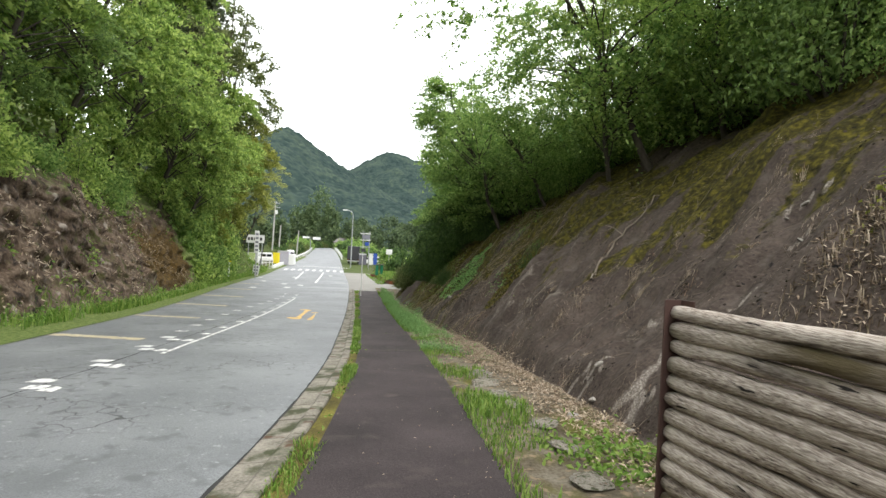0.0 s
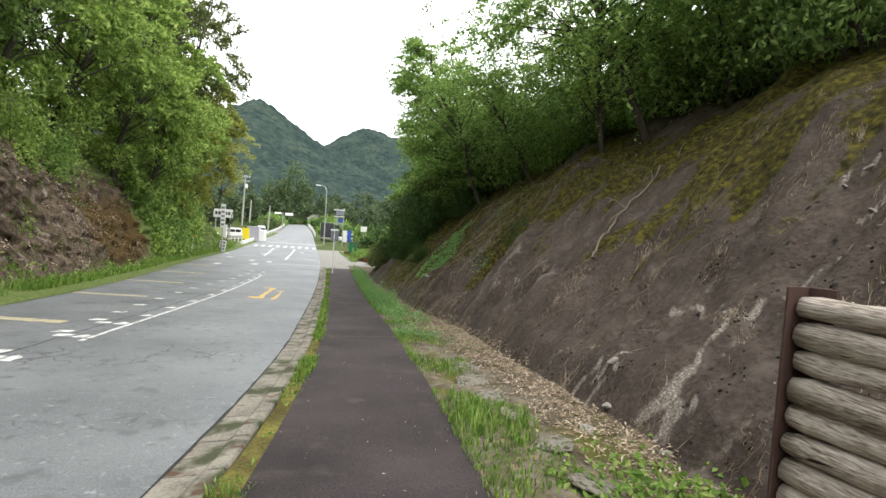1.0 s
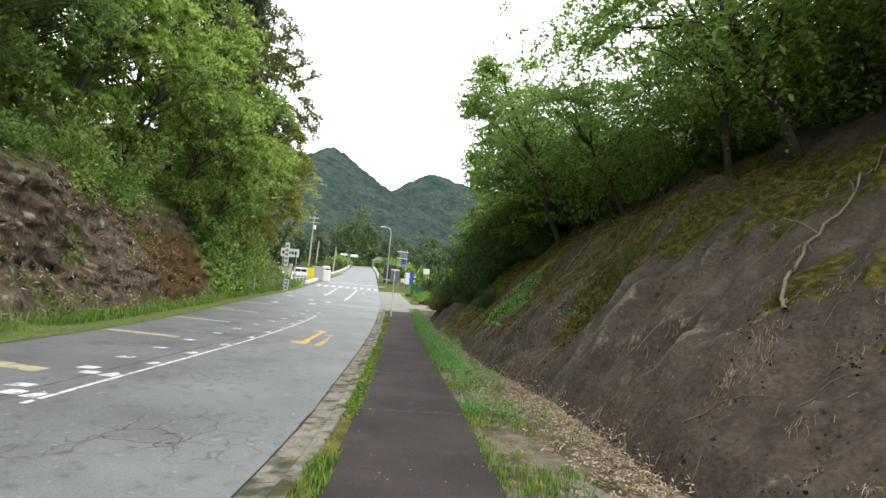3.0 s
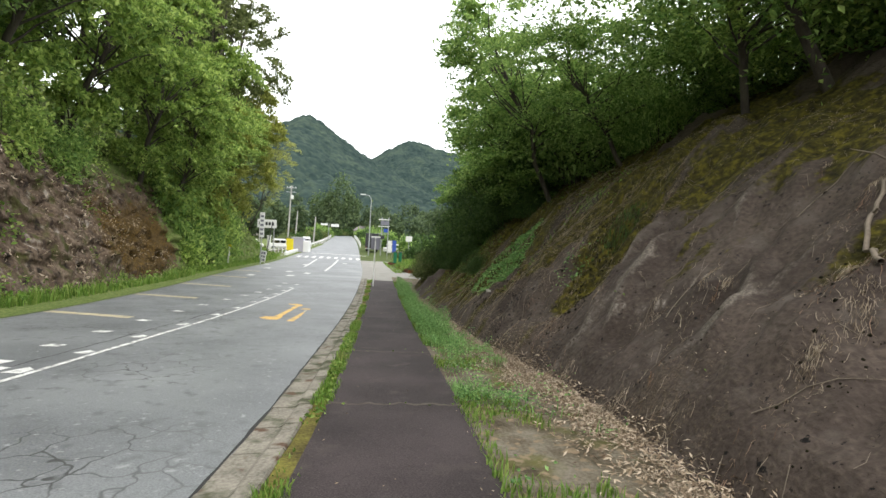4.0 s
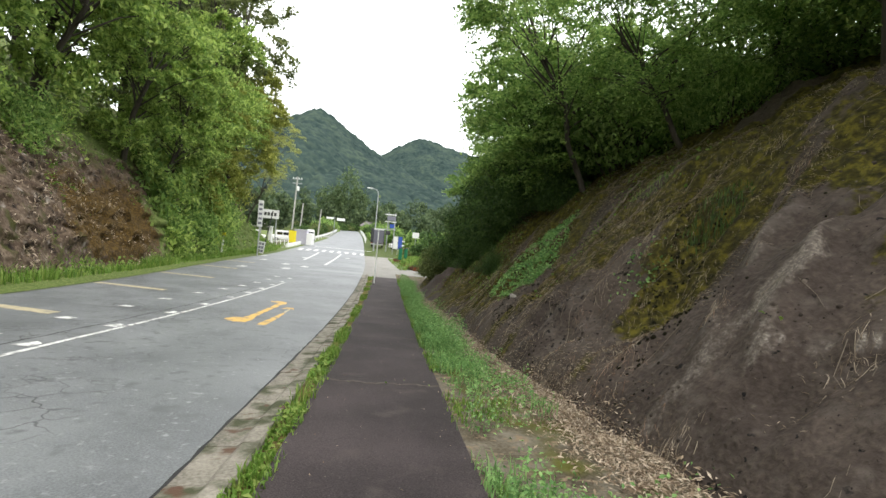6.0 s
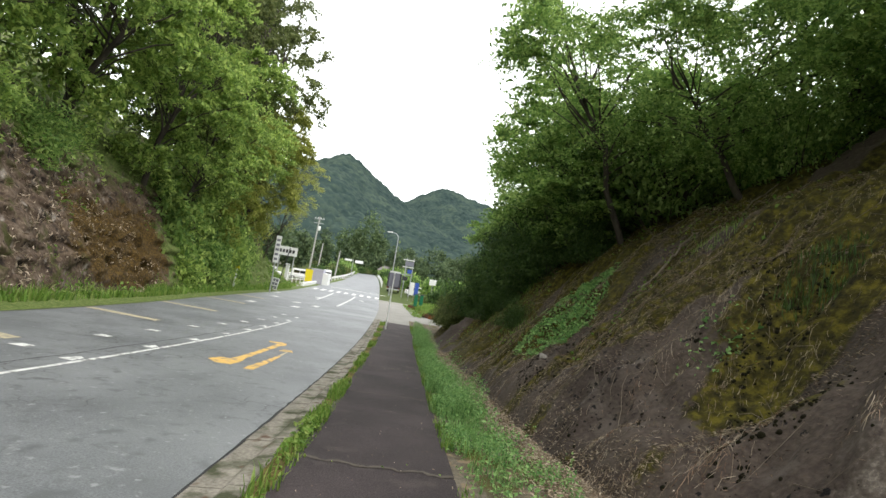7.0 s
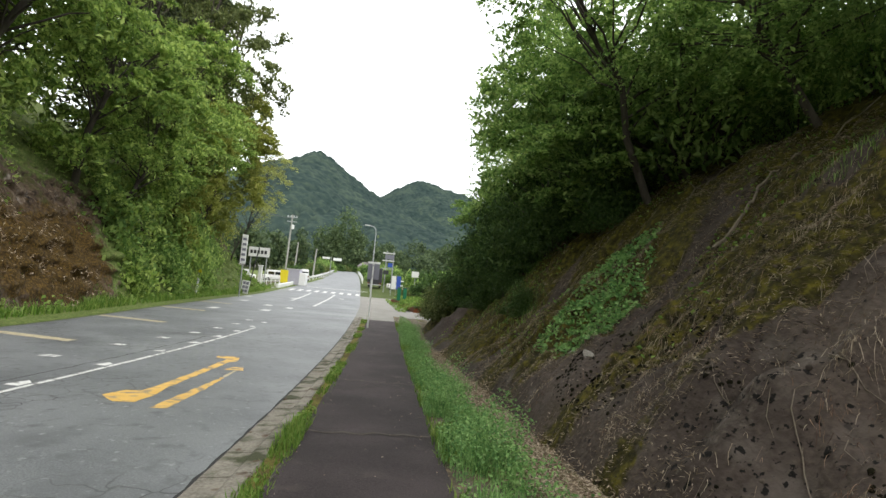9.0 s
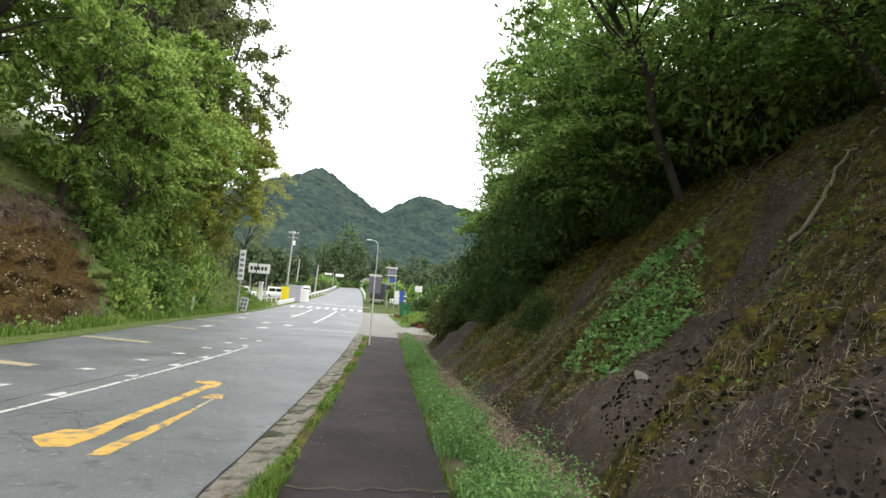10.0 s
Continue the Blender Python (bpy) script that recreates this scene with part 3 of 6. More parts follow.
hill("backdrop_ridge", "farther wooded ridge, tinted blue-green for haze", 560, 960, [(-300, 75), (-120, 88), (-30, 113), (5, 136), (40, 150), (72, 142), (115, 132), (260, 105), (500, 80)], 8, -150, 330, 3.0, 10.0)


# ---- trees ----
def tree(name, label, seed, height, radius, base, leaf, count, material, clumps=40, lean=(0, 0), trunk_r=0.13, wide=0.5, flat=0.6, group="", tight=1.0):
    """A tapered trunk with limbs, and a crown of leaf clumps with gaps."""
    rs = np.random.RandomState(seed)
    top = Vector((lean[0], lean[1], height))
    trunk = [Vector((0, 0, -0.6)).lerp(top, k / 7) + Vector(rs.normal(0, 0.12, 3)) * (k > 0) for k in range(8)]
    tubes = [(trunk, [trunk_r * (1 - 0.85 * k / 7) for k in range(8)])]
    cen = []
    while len(cen) < clumps:
        p = rs.uniform(-1, 1, 3)
        q = np.linalg.norm(p)
        if 0.35 < q < 1 and (q > 0.6 or rs.rand() < 0.4):
            w = 1 - 0.35 * max(0, p[2])
            cen.append((p[0] * radius * w + lean[0] * (0.5 + p[2] / 2), p[1] * radius * w + lean[1] * (0.5 + p[2] / 2), base + (height - base) * (p[2] + 1) / 2))
    cen = np.array(cen)
    for c in cen[:: max(1, clumps // 22)]:
        k = min(6.9, max(0.8, (c[2] - 0.5) / height * 7 * 0.75))
        a = trunk[int(k)].lerp(trunk[min(7, int(k) + 1)], k - int(k))
        b = Vector(c)
        m = a.lerp(b, 0.5) + Vector(rs.normal(0, 0.15, 3)) + Vector((0, 0, 0.15))
        r = trunk_r * 0.28
        tubes.append(([a, a.lerp(m, 0.5) + Vector(rs.normal(0, 0.05, 3)), m, m.lerp(b, 0.6), b], [r, r * 0.8, r * 0.6, r * 0.4, r * 0.15]))
    spread = radius * rs.uniform(0.26, 0.5, clumps) * tight
    twigs = 9
    way = rs.normal(size=(clumps, twigs, 3)) * (1, 1, 0.45)
    out = cen - np.array((lean[0] * 0.5, lean[1] * 0.5, base + (height - base) * 0.45))
    out /= np.linalg.norm(out, axis=1)[:, None] + 1e-6
    way = way + out[:, None, :] * 0.8
    way /= np.linalg.norm(way, axis=2)[:, :, None]
    pick, tw = rs.randint(0, clumps, count), rs.randint(0, twigs, count)
    along = rs.rand(count) ** 0.75
    reach = spread[pick] * along * rs.uniform(0.8, 1.15, count)
    pts = cen[pick] + way[pick, tw] * reach[:, None] + rs.normal(size=(count, 3)) * (leaf * 0.55, leaf * 0.55, leaf * 0.4 * flat)
    pts[:, 2] -= 0.35 * reach * along
    thing = tagged(new(name), label, "tree", group)
    part("trunk", tubes_mesh("trunk", tubes, M_BARK, 6), thing)
    part("crown", leaves_mesh("crown", pts, leaf, material, rs, up=1.1, wide=wide), thing)
    return thing


def bush(name, label, seed, radius, height, leaf, count, material, category="bush"):
    rs = np.random.RandomState(seed)
    k = 26
    a = rs.uniform(0, 2 * math.pi, k)
    q = radius * np.sqrt(rs.rand(k)) * 0.85
    cen = np.stack([np.cos(a) * q, np.sin(a) * q, height * rs.uniform(0.1, 0.9, k) * (1 - 0.4 * (q / radius) ** 2)], 1)
    pick = rs.randint(0, k, count)
    pts = cen[pick] + rs.normal(size=(count, 3)) * radius * 0.2
    pts[:, 2] = np.abs(pts[:, 2])
    thing = tagged(new(name), label, category)
    part("stem", tubes_mesh("stem", [([(0, 0, -0.3), tuple(c * 0.5), tuple(c)], [0.025, 0.018, 0.006]) for c in cen[:14]], M_BARK, 5), thing)
    part("crown", leaves_mesh("crown", pts, leaf, material, rs), thing)
    return thing


def put(ob, first, x, y, z, turn=0, size=1.0, tall=1.0):
    """Sets a thing, or a copy of it once it has been set."""
    m = Matrix.LocRotScale((x, y, z), Euler((0, 0, radians(turn))), (size, size, size * tall))
    if first:
        ob.matrix_basis = m
        return ob
    return copy_thing(ob, m)


def cliff_top(x, y):
    d = float(left_x(y)) - 0.9 - x
    return float(prof(y)) + float(np.interp(d, [0, 2.2, 4, 40], [0.15, 4.8, 6.5, 26])) * (1 - 0.97 * min(1, max(0, (y - 54) / 14)))


def conifer(name, label, seed, height, radius, count, material, taper=0.7):
    """A tall cedar with drooping tiers of needles."""
    rs = np.random.RandomState(seed)
    t = rs.rand(count) ** 0.8
    z = height * (0.12 + 0.88 * t)
    lump = 1 + 0.35 * np.sin(z * 3.1 + rs.rand()) + 0.2 * np.sin(z * 7.7)
    r = radius * (1 - t) ** taper * np.sqrt(rs.rand(count)) * lump + 0.1
    a = rs.rand(count) * 2 * math.pi
    r = r * (0.75 + 0.35 * np.sin(a * 5 + z))
    pts = np.stack([r * np.cos(a), r * np.sin(a), z - r * 0.35], 1)
    thing = tagged(new(name), label, "tree", "tall cedars")
    part("trunk", tubes_mesh("trunk", [([(0, 0, -1), (0.1, 0, height * 0.5), (0, 0, height)], [0.3, 0.2, 0.03])], M_BARK), thing)
    part("crown", leaves_mesh("crown", pts, 0.6, material, rs, up=0.1, wide=0.35, droop=0.4), thing)
    return thing


broad = [tree("broadleaf_tree", "young broadleaf tree with fresh green leaves on the bank", 11 + i, h, r, b, 0.16, n, M_LEAF, 52, lean=(ln, 0), trunk_r=0.11, flat=0.4, group="trees on the bank", tight=0.85)
         for i, (h, r, b, n, ln) in enumerate([(5.2, 2.5, 0.8, 10000, -0.8), (4.6, 2.2, 0.7, 9000, -0.6), (6.6, 2.8, 1.2, 11500, -1.2)])]
broad.append(tree("broadleaf_tree", "slim broadleaf tree with small fresh leaves", 15, 6.2, 2.8, 1.7, 0.1, 15000, M_LEAF_LEFT, 50, lean=(-0.9, 0), trunk_r=0.09, flat=0.5, group="trees on the bank"))
spots = [(7.6, 13.9, 3), (9.8, 14.6, 3), (9.6, 9.0, 3), (9.3, 11.2, 3), (6.2, 23.6, 1), (6.2, 27.6, 0), (7.6, 22.0, 0), (9.4, 5.8, 3), (12.0, 7.0, 2), (6.9, 25.5, 2), (6.2, 30.5, 1), (7.6, 29.0, 0),
         (14.0, 11.0, 0), (10.5, 28.0, 1), (11.5, 2.5, 3), (15.5, 4.5, 2), (7.6, 34.5, 0), (10.0, 33.0, 1), (10.0, -1.5, 2), (6.2, 34.0, 1), (18, 9, 2), (13, -3, 2), (8.5, 38.5, 0), (7.0, 28.8, 2),
         (10.0, 18.5, 0), (11.2, 16.2, 0), (12.8, 13.5, 1), (12.5, 10.0, 0)]
rs = random.Random(4)
used = set()
for x, y, k in spots:
    put(broad[k], k not in used, x, y, float(bank_at(x, y)) - 0.1, rs.uniform(-35, 35), rs.uniform(0.95, 1.1), rs.uniform(0.95, 1.1) * (0.7 if 16 < y < 25.2 else 1.0))
    used.add(k)
spreading = tree("spreading_tree", "slender tree with wide leafy limbs reaching over the footpath", 19, 6.2, 4.8, 2.2, 0.13, 31000, M_LEAF, 84, lean=(-3.2, 1.0), trunk_r=0.12, flat=0.4)
put(spreading, True, 8.35, 12.8, float(bank_at(8.35, 12.8)) - 0.1, 0, 1.05, 1.0)
put(spreading, False, 7.3, 18.3, float(bank_at(7.3, 18.3)) - 0.1, -8, 0.62, 0.9)
leaning = tree("leaning_tree", "slim tree leaning out with open leafy boughs", 23, 6.4, 2.7, 2.7, 0.13, 12000, M_LEAF, 46, lean=(-2.9, 0), trunk_r=0.1, flat=0.4, tight=0.8)
put(leaning, True, 6.4, 21.5, float(bank_at(6.4, 21.5)) - 0.1)
dark = [bush("evergreen_bush", "dense dark evergreen bush on the bank", 31 + i, 1.5, 2.2, 0.13, 5200, M_LEAF_DARK) for i in range(2)]
used = set()
for j, (x, y, s) in enumerate([(5.0, 26, 1.0), (4.6, 29, 0.9), (5.8, 29.5, 1.2), (5.2, 34, 1.2), (6.6, 23.5, 1.1), (6.2, 36.5, 1.3), (7.3, 33, 1.4), (6.0, 25.5, 0.8), (4.7, 27.2, 0.75), (4.0, 29.8, 0.75), (5.3, 24.8, 0.75), (6.0, 22.9, 0.65), (3.7, 32.0, 0.7)]):
    put(dark[j % 2], j % 2 not in used, x, y, float(bank_at(x, y)) - 0.15, rs.uniform(0, 360), s, rs.uniform(0.9, 1.2))
    used.add(j % 2)
shrubs = [bush("leafy_shrub", "low leafy green shrub under the trees", 41 + i, 1.1, 1.3, 0.07, 5200, m) for i, m in enumerate((M_LEAF, M_LEAF_COOL))]
used, k = set(), 0
for row, x0 in enumerate((7.9, 9.6, 12.2)):
    for y in np.arange(-3 + row * 0.7, 30, 2.1 + 0.35 * row):
        if row == 0 and 7.5 < y < 16.5:
            continue
        x = x0 + rs.uniform(-0.5, 0.6) + 0.5 * (y < 9) * (row == 0)
        put(shrubs[k % 2], k % 2 not in used, x, float(y), float(bank_at(x, y)) - 0.15, rs.uniform(0, 360), rs.uniform(0.8, 1.5) * (1.1 if row else 1.0), rs.uniform(0.8, 1.3))
        used.add(k % 2)
        k += rs.choice((1, 1, 2))

for x, y, s, k in ((4.1, 23.5, 0.42, 1), (4.1, 25.2, 0.4, 0), (3.9, 27.2, 0.5, 1)):
    put(dark[k], False, x, y, float(bank_at(x, y)) - 0.08, 40 * k, s, 0.9)

leftb = [tree("roadside_tree", "leafy broadleaf tree overhanging the rock cutting", 51 + i, h, r, b, 0.21, n, m, 70, lean=(2.6, 0), trunk_r=0.16, flat=0.35, group="trees over the cutting", tight=0.72)
         for i, (h, r, b, n, m) in enumerate([(9.0, 3.5, 1.1, 17000, M_LEAF_LEFT), (13.0, 4.0, 1.0, 14500, M_LEAF_LEFT), (9.0, 3.0, 0.3, 13000, M_LEAF_LIGHT), (12.0, 3.8, 0.8, 13000, M_LEAF_COOL), (11.0, 3.2, 1.5, 9000, M_LEAF_OLIVE)])]
used = set()
for x, y, k, s in [(-11.5, 9, 0, 1), (-12.0, 14, 0, 1), (-12.8, 19, 3, 0.8), (-13.4, 24, 0, 1.0), (-13.8, 29, 0, 1.05), (-13.0, 34, 0, 1.0), (-12.8, 39, 0, 1.0), (-13.5, 44, 0, 1.0), (-14.0, 51, 2, 1.1),
                   (-15, 11, 3, 1.1), (-15.5, 18, 1, 1.1), (-16, 25, 3, 1.15), (-16, 32, 1, 1.15), (-15.5, 39, 4, 1.2), (-15.5, 46, 4, 1.2), (-11.5, 4, 0, 1), (-15, 4, 1, 1.1), (-12.4, 41.5, 2, 0.75), (-12.2, 36, 0, 0.75), (-16, 53, 4, 1.2), (-13.0, 47.5, 2, 1.0),
                   (-18.5, 8, 1, 1.2), (-19, 14, 3, 1.25), (-19.5, 20, 1, 1.2), (-19.5, 26, 3, 1.2), (-18, 2, 3, 1.2)]:
    put(leftb[k], k not in used, x, y, cliff_top(x, y) - 0.3, rs.uniform(-30, 30), s, rs.uniform(0.95, 1.15))
    used.add(k)
hedge = [bush("roadside_bush", "dense green bush at the foot of the cutting", 61 + i, 1.7, 3.0, 0.2, 4500, m) for i, m in enumerate((M_LEAF_LEFT, M_LEAF))]
used = set()
for j, (x, y, s) in enumerate([(-11.8, 36.5, 1.1), (-11.9, 39.5, 1.1), (-12.2, 42.5, 1.1), (-12.6, 46, 1.0), (-13, 49, 0.9), (-13.2, 36, 1.3), (-13.6, 41, 1.4)]):
    put(hedge[j % 2], j % 2 not in used, x, y, float(prof(y)) + 0.1 + (0.8 if x < -13 else 0), rs.uniform(0, 360), s, rs.uniform(1.0, 1.4))
    used.add(j % 2)
for j, (y, dx, s) in enumerate([(9, 2.3, 0.6), (12, 2.5, 0.6), (15.5, 2.3, 0.65), (19, 2.6, 0.6), (22.5, 2.4, 0.7), (26, 2.6, 0.7), (29, 3.2, 0.7)]):
    x = float(left_x(y)) - 0.9 - dx
    put(hedge[j % 2], False, x, y, float(prof(y)) + 4.0, rs.uniform(0, 360), s, rs.uniform(0.8, 1.0))
feathery = tree("feathery_tree", "tall thin tree with sparse pale yellow-green leaves", 58, 12.5, 2.6, 4.5, 0.14, 8000, M_LEAF_FEATHER, 64, lean=(3.4, 0), trunk_r=0.09, flat=0.5, tight=0.75)
put(feathery, True, -12.9, 54, float(prof(53)) + 0.4)
cedars = [conifer("cedar_tree", "tall dark cedar behind the roadside trees", 71 + i, h, 3.0, 6000, M_LEAF_CEDAR) for i, h in enumerate((24, 27))]
used = set()
for j, (x, y) in enumerate([(-20, 14), (-21, 22), (-20.5, 30), (-21, 38), (-19.5, 46), (-20, 53), (-20.5, 59), (-20, 66), (-23, 73), (-25, 64)]):
    put(cedars[j % 2], j % 2 not in used, x, y, cliff_top(x, y) - 1, rs.uniform(0, 360), rs.uniform(0.9, 1.1), 1)
    used.add(j % 2)


column = conifer("cedar_tree", "very tall columnar cedar at the end of the roadside trees", 75, 38, 3.0, 13000, M_LEAF_CEDAR, 0.35)
put(column, True, -18.3, 58, cliff_top(-18.3, 58) - 1, 20)
put(column, False, -20.4, 64, cliff_top(-20.4, 64) - 1, 140)


# ---- kerb, markings and joints ----
def follow(line, y):
    return float(line(y))


kerb = tagged(new("kerb"), "low weathered concrete kerb blocks along the road edge", "kerb", kind="structure")
for j in range(76):
    y0 = -8 + j * 0.6
    y1 = y0 + 0.588
    bm = bmesh.new()
    rows = []
    for y in (y0, y1):
        x, z = follow(kerb_x, y) + rs.uniform(-0.006, 0.006), float(prof(y)) + rs.uniform(-0.004, 0.004)
        section = [(x, z - 0.12), (x, z + 0.004), (x + 0.012, z + 0.016), (x + 0.22, z + 0.03), (x + 0.26, z + 0.06), (x + 0.37, z + 0.068), (x + 0.385, z + 0.05), (x + 0.385, z - 0.12)]
        rows.append([bm.verts.new((a, y, c)) for a, c in section])
    for i in range(7):
        bm.faces.new((rows[0][i], rows[0][i + 1], rows[1][i + 1], rows[1][i]))
    bm.faces.new(rows[0][::-1])
    bm.faces.new(rows[1])
    bmesh.ops.recalc_face_normals(bm, faces=bm.faces)
    part("kerb_block", (bm, M_CONC), kerb)


def road_z(x, y):
    l, r = float(left_x(y)), float(kerb_x(y))
    u = (x - l) / (r - l)
    return float(prof(y)) + 0.03 * 4 * u * (1 - u)


def painted(name, outline, material, label, group="", lift=0.004, category="road marking"):
    """A flat patch of paint that follows the road; its rim is a little worn."""
    pts = []
    for (xa, ya), (xb, yb) in zip(outline, outline[1:] + outline[:1]):
        n = max(1, int(math.dist((xa, ya), (xb, yb)) / 0.12))
        pts += [(xa + (xb - xa) * k / n + rs.uniform(-0.012, 0.012), ya + (yb - ya) * k / n + rs.uniform(-0.018, 0.018)) for k in range(n)]
    bm = bmesh.new()
    f = bm.faces.new([bm.verts.new((x, y, 0)) for x, y in pts])
    f.normal_update()
    if f.normal.z < 0:
        f.normal_flip()
    bmesh.ops.triangulate(bm, faces=[f])
    for _ in range(2):
        bmesh.ops.subdivide_edges(bm, edges=[e for e in bm.edges if e.calc_length() > 0.7], cuts=1)
        bmesh.ops.triangulate(bm, faces=bm.faces)
    for v in bm.verts:
        v.co.z = road_z(v.co.x, v.co.y) + lift
    bmesh.ops.recalc_face_normals(bm, faces=bm.faces)
    if sum(q.normal.z for q in bm.faces) < 0:
        bmesh.ops.reverse_faces(bm, faces=bm.faces)
    ob = part(name, (bm, material))
    return tagged(ob, label, category, group, "structure")


def ribbon(name, line, y0, y1, width, material, label, lift=0.004):
    me = strip(name, lambda y: line(y) - width / 2, lambda y: line(y) + width / 2, y0, y1, 0.4, 3, 0, material)
    co = np.empty(len(me.vertices) * 3, np.float32)
    me.vertices.foreach_get("co", co)
    co = co.reshape(-1, 3)
    for c in co:
        c[2] = road_z(c[0], c[1]) + lift
        c[0] += rs.uniform(-0.008, 0.008)
    me.vertices.foreach_set("co", co.ravel())
    me.update()
    return tagged(new(name, me), label, "road marking", kind="structure")


ribbon("centre_line", lambda y: centre_x(y) + 0.06, 9.4, 29.0, 0.075, M_WHITE, "thin white centre line")
ribbon("edge_line", lambda y: left_x(y) + 0.25, -10, 62, 0.12, M_WHITE, "worn white line along the far road edge")
for y in (6.45, 8.0, 9.7, 11.2, 12.5, 14.1, 16.0, 18.15, 20.05, 22.1, 23.9, 25.6, 27.4, 29.2, 31.0):
    x = float(centre_x(y))
    w, d = rs.uniform(0.22, 0.3), rs.uniform(0.26, 0.36)
    painted("guide_dash", [(x - w, y), (x - 0.02, y - 0.05), (x - 0.02, y + d * 0.6), (x - w * 0.6, y + d)], M_WHITE, "worn white guide dash beside the centre line", "guide dashes")
    xl = float(guide_x(y))
    painted("guide_dash", [(xl - 0.16, y + 0.5), (xl + 0.12, y + 0.46), (xl + 0.15, y + 0.66), (xl - 0.1, y + 0.72)], M_WHITE, "worn white guide dash beside the centre line", "guide dashes")
    if y < 11.5:
        xm = (x - 0.2 + xl) / 2
        painted("guide_dash", [(xm - 0.13, y + 0.1), (xm + 0.14, y + 0.06), (xm + 0.12, y + 0.28), (xm - 0.12, y + 0.32)], M_WHITE, "worn white guide dash beside the centre line", "guide dashes")
for k in range(7):
    y = 5.6 + 5.72 * k
    xr, xl = -3.35 - 0.102 * y - (0.0 if y < 30 else 0.2), float(left_x(y)) + 0.45
    dy = 0.36 * (xr - xl)
    painted("hatch_bar", [(xr, y - 0.17), (xr, y + 0.17), (xl, y + dy + 0.17), (xl, y + dy - 0.17)], M_FADED, "faded yellow hatch bar on the asphalt", "hatch bars")
painted("lane_arrow", [(-2.48, 17.95), (-2.2, 17.62), (-1.98, 17.66), (-1.96, 18.1), (-2.03, 18.6), (-2.05, 21.4), (-1.93, 21.5), (-2.08, 22.15), (-2.48, 22.05), (-2.46, 21.88), (-2.2, 21.76), (-2.18, 18.62), (-2.22, 18.3), (-2.4, 18.3)], M_YELLOW, "yellow lane arrow worn at its edges")
painted("lane_arrow", [(-1.72, 17.45), (-1.54, 17.48), (-1.56, 18.65), (-1.62, 19.7), (-1.67, 19.7), (-1.7, 18.6)], M_YELLOW, "narrow yellow bar beside the lane arrow")
painted("lane_arrow", [(-1.67, 19.75), (-1.62, 19.75), (-1.65, 20.45), (-1.7, 20.45)], M_FADED, "worn yellow trace beside the lane arrow")
painted("lane_arrow", [(-1.86, 20.45), (-1.56, 20.5), (-1.64, 20.88), (-1.82, 20.82)], M_YELLOW, "worn yellow tip beside the lane arrow")
for x0, y0, x1, y1 in ((-3.75, 44, -4.6, 65), (-6.1, 49, -7.1, 65)):
    painted("lane_line", [(x0 - 0.09, y0), (x0 + 0.09, y0), (x1 + 0.09, y1), (x1 - 0.09, y1)], M_WHITE, "white line between the turning lanes", "lane lines")
for x, y in ((-6.0, 41), (-7.4, 36), (-8.2, 44), (-3.3, 58), (-4.6, 40), (-5.2, 37), (-6.6, 52), (-9.6, 50)):
    painted("lane_mark", [(x - 0.25, y), (x + 0.25, y - 0.1), (x + 0.2, y + 0.8), (x - 0.15, y + 0.9)], M_WHITE, "worn white mark before the junction", "lane marks")
for k in range(9):
    x = -9.8 + 0.93 * k
    painted("crossing_bar", [(x - 0.22, 67.5), (x + 0.22, 67.5), (x + 0.05, 71.0), (x - 0.4, 71.0)], M_WHITE, "white bar of a pedestrian crossing", "crossing bars")
painted("stop_line", [(-9.6, 78), (-1.6, 78), (-1.6, 78.5), (-9.6, 78.5)], M_WHITE, "white line across the road")

M_SAND = mat("sandy_joint", [(0.05, 0.042, 0.034), (0.13, 0.112, 0.09)], scale=9, fine=70, rough=0.95, bump=0.5, depth=0.006)
M_SEAM = mat("dark_tar_seam", [(0.015, 0.015, 0.015), (0.03, 0.028, 0.027)], scale=8, fine=60, rough=0.8, bump=0.3, depth=0.004)


def thread(name, pts, width, material, zf, label, category, lift=0.005, fray=(0.5, 1.2)):
    """A narrow uneven band through points on the ground."""
    V, F = [], []
    pts = [Vector((*p, 0)) for p in pts]
    for i, p in enumerate(pts):
        d = (pts[min(i + 1, len(pts) - 1)] - pts[max(0, i - 1)]).normalized()
        s = Vector((-d.y, d.x, 0)) * width * rs.uniform(*fray) / 2
        for q in (p - s, p + s):
            V.append((q.x, q.y, zf(q.x, q.y) + lift))
    F = [(2 * i, 2 * i + 2, 2 * i + 3, 2 * i + 1) for i in range(len(pts) - 1)]
    me = mesh_of(name, V, F, material)
    me.flip_normals() if me.polygons[0].normal.z < 0 else None
    return tagged(new(name, me), label, category, kind="structure")


walk_z = lambda x, y: float(prof(y)) + 0.06 + 0.012 * float(fbm(x * 2.1, y * 2.1, 4))
for y, w in ((10.03, 0.05), (13.17, 0.05), (16.7, 0.05), (20.0, 0.05), (24.5, 0.06), (29.5, 0.06)):
    n = 26
    thread("joint", [(follow(walk_l, y) + 1.33 * i / n, y + rs.uniform(-0.02, 0.02) + 0.03 * math.sin(i)) for i in range(n + 1)], w, M_SAND, walk_z, "sandy joint across the footpath", "joint")
thread("seam", [(follow(kerb_x, y) - 0.012 + rs.uniform(-0.006, 0.006), y) for y in np.arange(-4, 36, 0.2)], 0.035, M_SEAM, road_z, "dark open seam between asphalt and kerb", "seam")
thread("seam", [(follow(centre_x, y) - 0.35 + rs.uniform(-0.02, 0.02), y) for y in np.arange(-2, 26, 0.35)], 0.018, M_SEAM, road_z, "thin tar seam along the road", "seam", 0.003)
